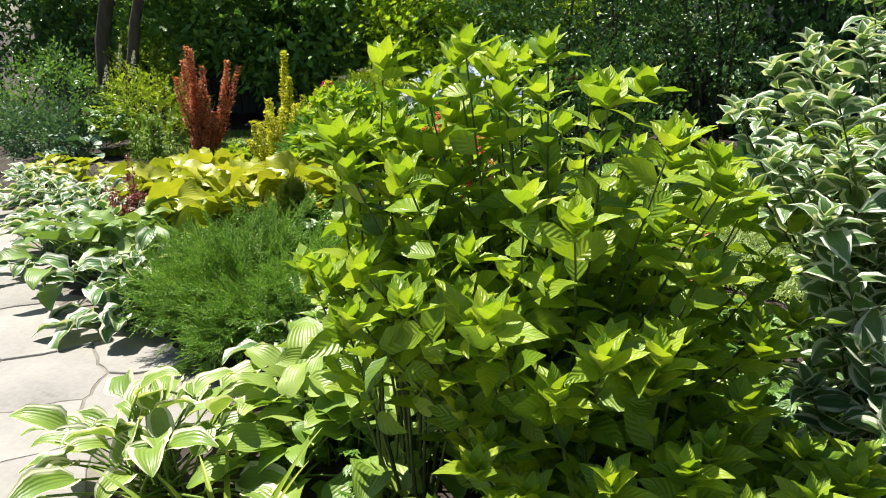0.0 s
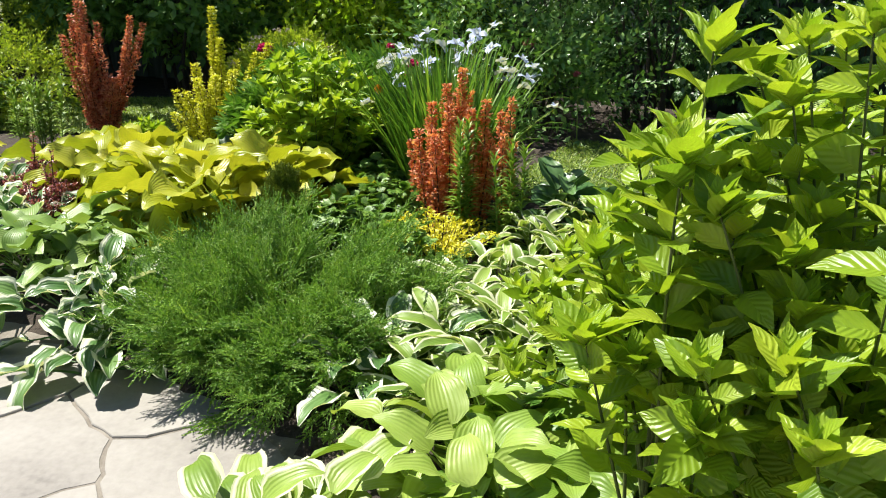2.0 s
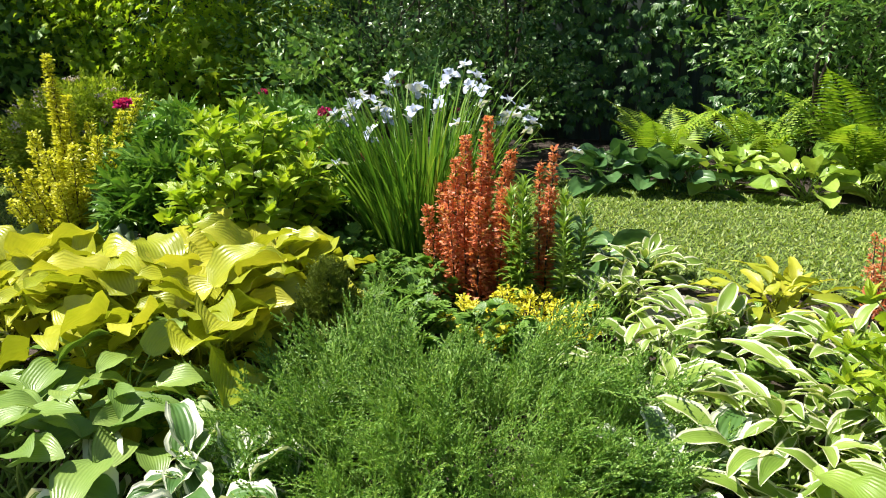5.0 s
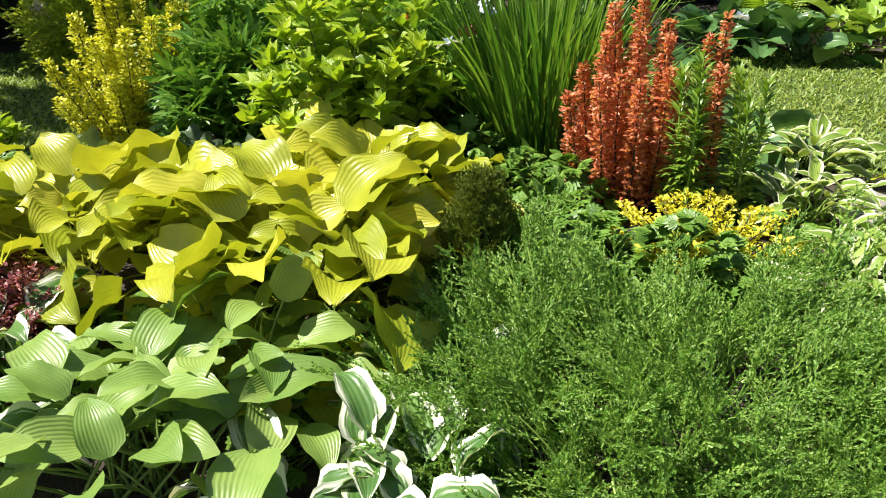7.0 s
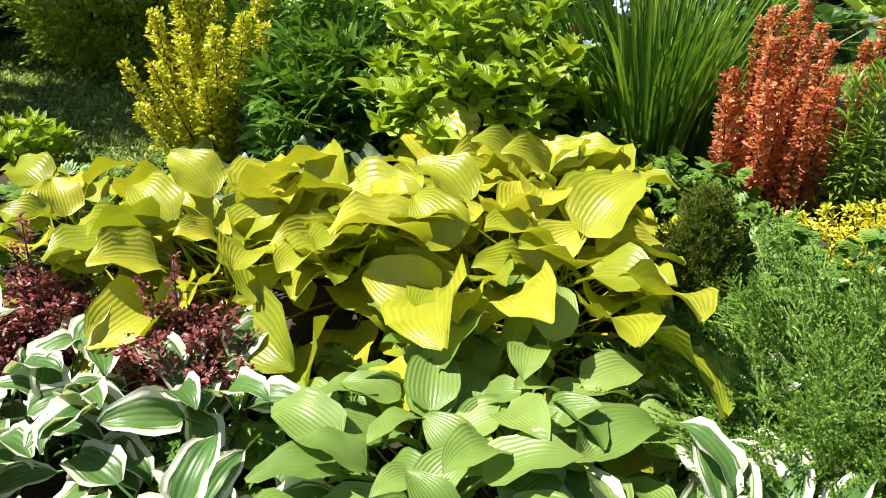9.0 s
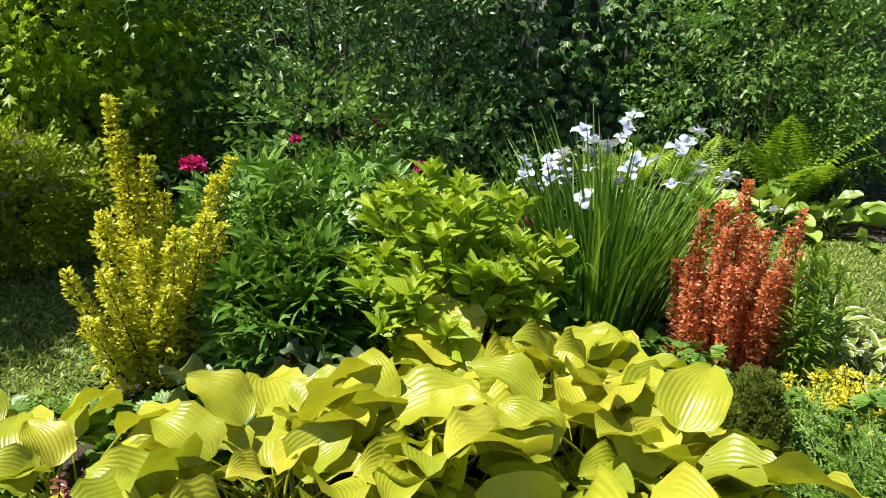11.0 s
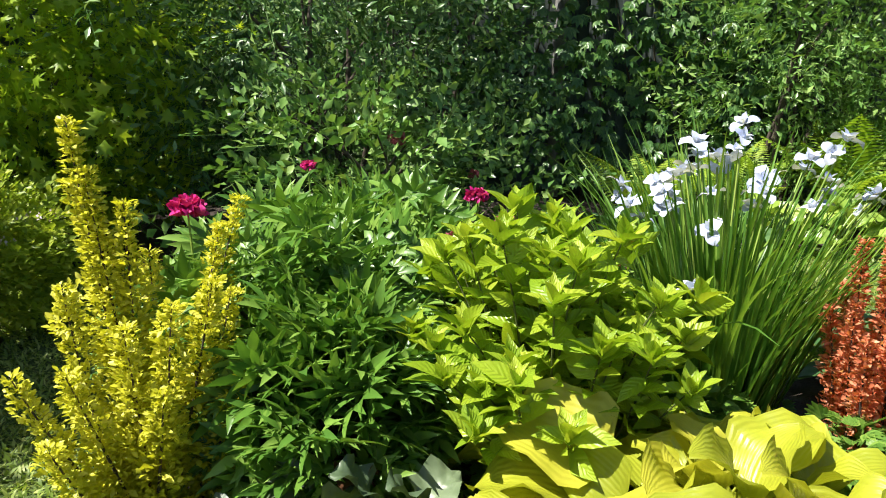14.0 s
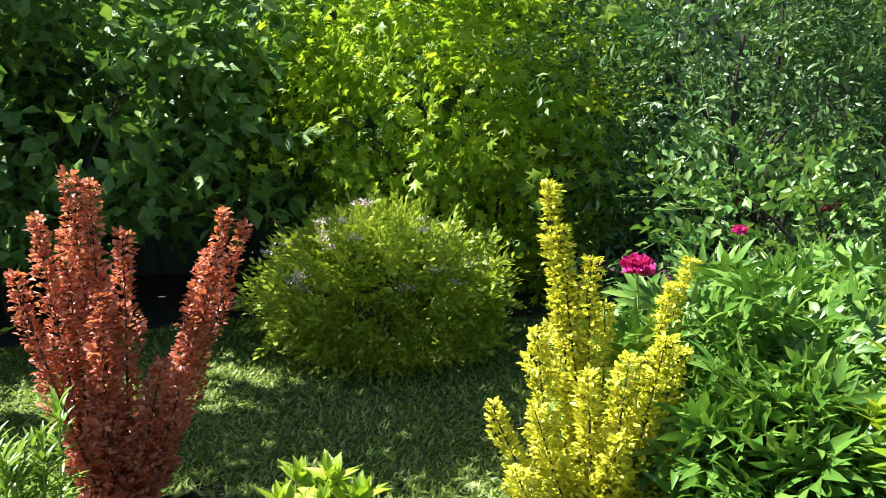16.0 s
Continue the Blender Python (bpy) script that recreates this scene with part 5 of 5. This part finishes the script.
# tree at the lawn's end: leaning trunks, and an unseen crown added for shade
tree = thing("tree", "dark-barked leaning tree, its unseen crown placed to shade the lawn", "tree", -5.9, 9.0, gz(-5.9, 9.0))
CZ = 3.6
g = Soup()
tube(g, [(0.0, 0.0, -0.1), (-0.08, 0.02, 0.5), (-0.1, 0.08, 1.1), (0.1, 0.1, 1.8), (0.5, 0.0, 2.6), (0.9, -0.1, 3.3)], [0.13, 0.1, 0.09, 0.075, 0.05, 0.03], 10)
part("trunk", g, M_BARK, tree)
g = Soup()
tube(g, [(0.25, -0.1, -0.1), (0.5, -0.2, 0.6), (0.62, -0.15, 1.3), (0.9, -0.1, 2.2), (1.1, 0.0, 3.0)], [0.08, 0.07, 0.06, 0.045, 0.02], 9)
part("trunk", g, M_BARK, tree)
# limbs and crown stay out of view; sized and offset to shade the lawn
at, d = mass(560, np.array((1.15, 0.42, 0.42)), 0.0, 0.8, 0.22, 2.4, 61.0)
at = at + [1.3, 0.0, CZ]
for i in range(10):
    j = rng.integers(0, len(at))
    g = Soup()
    q = np.linspace(0, 1, 7)[:, None]
    p0 = np.array([0.1 + 0.02 * i, 0.22, 1.8 + 0.1 * i])
    tube(g, (1 - q) ** 2 * p0 + 2 * q * (1 - q) * (p0 * 0.4 + at[j] * 0.6 + [0, 0, 0.15]) + q * q * at[j] * 0.97, np.linspace(0.03, 0.006, 7), 6)
    part("limb", g, M_BARK, tree)
way = d * [1, 1, 0.5] + rng.normal(size=d.shape) * 0.5 - [0, 0, 0.15]
turns = frames(way, rng.normal(size=d.shape) * 0.35 + [0, 0, 1.0], rng.uniform(0.7, 1.2, len(at)))
s = Soup()
for kk, t in enumerate(SPRIG_LILAC):
    s.many(t, turns[kk::4], at[kk::4])
part("crown", s, M_LILAC, tree, kind="stuff")

# pale flower plumes under the tree
for bx, by, hh_ in ((-4.75, 8.0, 1.05), (-5.25, 8.35, 1.1), (-5.05, 7.95, 0.9)):
    pl = thing("bugbane", "tall white flower plume on a thin stalk", "flower", bx, by, gz(bx, by), "white plumes")
    g = Soup()
    tube(g, bend((0, 0, 0), (0.1, 0, 1), hh_, 0.15, 6), np.linspace(0.005, 0.002, 7), 5)
    part("stalk", g, M_IRIS_STEM, pl)
    k = 160
    u = rng.uniform(0, 1, k)
    o = ball(k) * (0.022 * (1.1 - u))[:, None]
    pth = bend((0, 0, 0), (0.1, 0, 1), hh_, 0.15, 6)
    at = pth[-1] - (1 - u)[:, None] * (pth[-1] - pth[-2]) * 1.4 + o
    part("plume", Soup().many(blade(0.016, 0.006, 1, 2, ovate, 0.2, 0, 0.3), frames(o, rng.normal(size=(k, 3)), np.ones(k)), at), M_WHITE_FL, pl)
    t = HAND_CRANES[0]
    part("foliage", Soup().many(t, frames(ball(60) * [1, 1, 0.3], rng.normal(size=(60, 3)) * 0.3 + [0, 0, 1], rng.uniform(1.2, 2.2, 60)), ball(60) * [0.2, 0.2, 0.15] + [0, 0, 0.3]), M_GERANIUM, pl, kind="stuff")

# ---- creeper on the fence ----
FENCE = [(-9.5, 11.4), (0.2, 11.4), (2.3, 9.65), (4.75, 7.08), (7.6, 3.6), (9.5, 0.5)]


def creeper(name, a, b, n, z0, z1):
    a, b = np.array(a), np.array(b)
    d = (b - a) / np.linalg.norm(b - a)
    nrm = np.array([d[1], -d[0]])
    top = thing(name, "five-leaved creeper hanging over the fence", "creeper", a[0], a[1], gz(a[0], a[1]), "creepers on the fence")
    u = rng.uniform(0, np.linalg.norm(b - a), n)
    z = z0 + (z1 - z0) * rng.uniform(0, 1, n)
    puff = np.array([noise.noise((p * 1.4, q * 1.4, a[0])) for p, q in zip(u, z)])
    off = 0.12 + (0.22 + 0.3 * puff) * rng.uniform(0.1, 1, n)
    at = np.stack([d[0] * u + nrm[0] * off, d[1] * u + nrm[1] * off, z], -1)
    way = np.tile([nrm[0] * 0.5, nrm[1] * 0.5, -0.85], (n, 1)) + rng.normal(size=(n, 3)) * 0.35
    up = np.tile([nrm[0], nrm[1], 0.75], (n, 1)) + rng.normal(size=(n, 3)) * 0.3
    turns = frames(way, up, rng.uniform(0.75, 1.3, n))
    s = Soup()
    for i, t in enumerate(HAND_VINE):
        s.many(t, turns[i::3], at[i::3])
    part("foliage", s, M_VINE, top, kind="stuff")
    for i in range(5):
        g = Soup()
        q = np.linspace(0, 1, 9)
        w = np.linalg.norm(b - a) * (i + 0.5) / 5
        path = np.stack([d[0] * (w + 0.15 * np.sin(q * 5 + i)) + nrm[0] * 0.1, d[1] * (w + 0.15 * np.sin(q * 5 + i)) + nrm[1] * 0.1, q * z1 * 0.95 - 0.03], -1)
        tube(g, path, np.linspace(0.012, 0.004, 9), 5)
        part("vine_stem", g, M_BARK, top)


creeper("creeper", (-2.6, 11.35), (0.2, 11.35), 1200, 0.2, 2.5)
creeper("creeper", (0.2, 11.35), (2.3, 9.6), 1600, 0.15, 2.6)
creeper("creeper", (2.3, 9.6), (3.5, 8.35), 1000, 0.15, 2.7)
creeper("creeper", (-9.0, 11.35), (-2.6, 11.35), 1200, 0.8, 2.5)

# ---- lawn ----
BLADES = [blade(0.03, 0.0075, 1, 2, strap, 0.2, 1.0, d) for d in (0.5, 1.0, 1.6)]


def lawn(name, label, ring, n):
    xs, ys = [p[0] for p in ring], [p[1] for p in ring]
    top = thing(name, label, "grass", sum(xs) / len(xs), sum(ys) / len(ys), 0.0, kind="stuff")
    x, y = rng.uniform(min(xs), max(xs), n), rng.uniform(min(ys), max(ys), n)
    ok = np.zeros(n, bool)
    for a, b in zip(ring, ring[1:] + ring[:1]):
        cross = (a[1] > y) != (b[1] > y)
        ok ^= cross & (x < a[0] + (y - a[1]) * (b[0] - a[0]) / (b[1] - a[1] if b[1] != a[1] else 1e-9))
    x, y = x[ok], y[ok]
    k = len(x)
    a = rng.uniform(0, 6.283, k)
    way = np.stack([np.cos(a), np.sin(a), rng.uniform(-0.7, 0.3, k)], -1)
    turns = frames(way, rng.normal(size=(k, 3)) * 0.3 + [0, 0, 1.0], rng.uniform(0.5, 1.6, k))
    s = Soup()
    at = np.stack([x, y, ground(x, y) + 0.018], -1) - [top.location[0], top.location[1], 0]
    for i, t in enumerate(BLADES):
        s.many(t, turns[i::3], at[i::3])
    gx_, gy_ = np.meshgrid(np.arange(min(xs), max(xs), 0.1), np.arange(min(ys), max(ys), 0.1))
    inn = np.zeros(gx_.shape, bool)
    for a, b in zip(ring, ring[1:] + ring[:1]):
        cross = (a[1] > gy_) != (b[1] > gy_)
        inn ^= cross & (gx_ < a[0] + (gy_ - a[1]) * (b[0] - a[0]) / (b[1] - a[1] if b[1] != a[1] else 1e-9))
    kk = np.arange(gx_.size).reshape(gx_.shape)
    q = np.stack([kk[:-1, :-1], kk[:-1, 1:], kk[1:, 1:], kk[1:, :-1]], -1)[inn[:-1, :-1]]
    turf = Soup().add(np.stack([gx_ - top.location[0], gy_ - top.location[1], ground(gx_, gy_) + 0.024], -1).reshape(-1, 3), q.reshape(-1, 4))
    part("turf", turf, M_TURF, top)
    part("grass_blades", s, M_GRASS, top, kind="stuff")


lawn("lawn", "sunlit mown lawn beside the flower bed", [(0.1, 6.1), (0.9, 5.6), (2.0, 5.0), (4.6, 4.0), (4.4, 4.9), (3.2, 6.05), (2.4, 6.9), (1.35, 8.0), (0.1, 8.4), (-0.25, 7.0)], 120000)
lawn("lawn", "shaded lawn before the spirea", [(-4.9, 7.7), (-3.4, 7.8), (-2.7, 7.0), (-1.9, 7.9), (-1.2, 8.6), (-1.5, 9.4), (-3.2, 9.9), (-5.2, 9.4)], 90000)

# ---- fence ----
def fence_run(a, b, height, i):
    a, b = np.array(a), np.array(b)
    d = (b - a) / np.linalg.norm(b - a)
    ang = math.atan2(d[1], d[0])
    L = float(np.linalg.norm(b - a))
    top = tagged(new("fence"), "weathered dark grey vertical-plank garden fence", "fence", "fence runs")
    top.matrix_basis = Matrix.Translation((a[0], a[1], gz(a[0], a[1]))) @ Matrix.Rotation(ang, 4, "Z")
    for k in range(3):
        bm = bmesh.new()
        w, t = (0.15, 0.145, 0.155)[k], 0.02
        bmesh.ops.create_cube(bm, size=1.0)
        for v in bm.verts:
            v.co = Vector((v.co.x * w, v.co.y * t, (v.co.z + 0.5) * height))
        bmesh.ops.bevel(bm, geom=bm.edges[:], offset=0.004, segments=1, affect="EDGES")
        me = bpy.data.meshes.new("plank")
        bm.to_mesh(me)
        bm.free()
        me.materials.append(M_FENCE)
        planks.append(me)
    n = int(L / 0.127) + 1
    for j in range(n):
        part("plank", planks[-3 + j % 3], M_FENCE, top, m=Matrix.Translation((0.065 + j * 0.127, (j % 2) * 0.022 - 0.011 + rng.uniform(-0.0005, 0.0005), -0.04 + rng.uniform(-0.012, 0.0))))
    for zz in (0.35, height - 0.3):
        g = Soup()
        tube(g, [(0, 0.05, zz), (L / 2, 0.05, zz), (L, 0.05, zz)], 0.035, 4)
        part("rail", g, M_FENCE, top)
    g = Soup()
    tube(g, [(-0.0, -0.06, -0.1), (0.0, -0.06, height * 0.5), (0.0, -0.06, height + 0.06)], 0.055, 10)
    g.add([(0.055 * math.cos(q * 0.628), -0.06 + 0.055 * math.sin(q * 0.628), height + 0.06) for q in range(10)] + [(0, -0.06, height + 0.075)], [(q, (q + 1) % 10, 10) for q in range(10)])
    part("post", g, M_POST, top, "pale grey weathered round post")


planks = []
for i, (p, q, hgt) in enumerate(zip(FENCE, FENCE[1:], (2.2, 2.2, 2.46, 2.36, 2.3))):
    fence_run(p, q, hgt, i)

# ---- neighbour's house with a white roof ----
house = thing("house", "neighbour's pale house with a white metal roof", "house", 11.5, 8.6, 0.0)
house.rotation_euler = (0, 0, math.radians(-47))
g = Soup()
bx = np.array([(x, y, z) for z in (-0.1, 2.3) for x, y in ((-4, -2), (4, -2), (4, 2), (-4, 2))], float)
g.add(bx, [(0, 1, 5, 4), (1, 2, 6, 5), (2, 3, 7, 6), (3, 0, 4, 7)])
part("wall", g, M_HOUSE, house)
g = Soup()
ridge = 4.0
for sgn in (-1, 1):
    for kx in range(12):
        y0, y1 = 2.5 - kx * 2.5 / 12, 2.5 - (kx + 1) * 2.5 / 12
        z0, z1 = 2.1 + kx * (ridge - 2.1) / 12, 2.1 + (kx + 1) * (ridge - 2.1) / 12
        g.add([(-4.4, sgn * y0, z0 + 0.02), (4.4, sgn * y0, z0 + 0.02), (4.4, sgn * y1, z1), (-4.4, sgn * y1, z1)], [(0, 1, 2, 3)])
        g.add([(-4.4, sgn * y0, z0), (4.4, sgn * y0, z0), (4.4, sgn * y0, z0 + 0.02), (-4.4, sgn * y0, z0 + 0.02)], [(0, 1, 2, 3)])
part("roof", g, M_ROOF, house)

# ---- paving ----
paving = tagged(new("paving"), "pale irregular flagstone paving with dark joints", "paving", kind="structure")
pts = []
for iy in range(-3, 15):
    for ix in range(-12, 10):
        pts.append((ix * 0.58 + (iy % 2) * 0.29 + rng.uniform(-0.4, 0.4), iy * 0.5 + rng.uniform(-0.36, 0.36)))
pts = np.array(pts)


def cell(i, region):
    poly = [Vector(p) for p in region]
    c = Vector(pts[i])
    order = np.argsort(((pts - pts[i]) ** 2).sum(1))[1:22]
    for j in order:
        o = Vector(pts[j])
        mid, nn = (c + o) / 2, (o - c).normalized()
        keep = []
        for a, b in zip(poly, poly[1:] + poly[:1]):
            da, db = (a - mid).dot(nn), (b - mid).dot(nn)
            if da <= 0:
                keep.append(a)
            if (da < 0) != (db < 0):
                keep.append(a + (b - a) * (da / (da - db)))
        poly = keep
        if len(poly) < 3:
            return []
    return poly


def slab(poly, gap=0.004, thick=0.05):
    c = sum(poly, Vector((0, 0))) / len(poly)
    rim = []
    for k, p in enumerate(poly):
        q = poly[(k + 1) % len(poly)]
        for s in (0.0, 0.2, 0.4, 0.6, 0.8):
            w = p.lerp(q, s)
            w = w + Vector((noise.noise((w.x * 6, w.y * 6, 3.0)), noise.noise((w.x * 6, w.y * 6, 9.0)))) * 0.05
            back = (c - w).normalized()
            wob = noise.noise((w.x * 11, w.y * 11, 1.0)) * 0.003
            rim.append(w + back * (gap + 0.002 + wob))
    n = len(rim)
    tilt = rng.normal(size=2) * 0.004
    v = []
    for z, ins in ((-thick, 0.0), (-0.004, 0.0), (0.0, 0.003)):
        for p in rim:
            w = p + (c - p).normalized() * ins
            v.append((w.x - c.x, w.y - c.y, z + (w.x - c.x) * tilt[0] + (w.y - c.y) * tilt[1]))
    f4 = [(r * n + k, r * n + (k + 1) % n, (r + 1) * n + (k + 1) % n, (r + 1) * n + k) for r in range(2) for k in range(n)]
    s = Soup()
    s.add(v, f4)
    s.add(v[2 * n :], [tuple(range(n))])
    me = s.mesh("flagstone", smooth=False)
    return me, c


WIDE = [(-20, -20), (20, -20), (20, 20), (-20, 20)]
for i in range(len(pts)):
    d = float(bed_depth(np.array(pts[i][0]), np.array(pts[i][1])))
    if d > 0.22 or pts[i][1] < -1.2:
        continue
    poly = cell(i, WIDE)
    if len(poly) < 3 or max((p - Vector(pts[i])).length for p in poly) > 1.2:
        continue
    me, c = slab(poly)
    part("flagstone", me, M_STONE, paving, m=Matrix.Translation((c.x, c.y, rng.uniform(-0.002, 0.003))))
for sx, sy in ((0.35, 5.55), (0.75, 5.15), (1.05, 4.75), (0.05, 5.95)):
    me, c = slab([Vector((sx + 0.22 * math.cos(q * 1.05 + sx), sy + 0.19 * math.sin(q * 1.05 + sx))) for q in range(6)])
    part("flagstone", me, M_STONE, paving, m=Matrix.Translation((c.x, c.y, gz(sx, sy) + 0.03)))
s = Soup().add([(-7, -2, -0.004), (6, -2, -0.004), (6, 3.0, -0.004), (-7, 8.0, -0.004)], [(0, 1, 2, 3)])
part("joint_bed", s, M_JOINT, paving, "dark sandy joints")
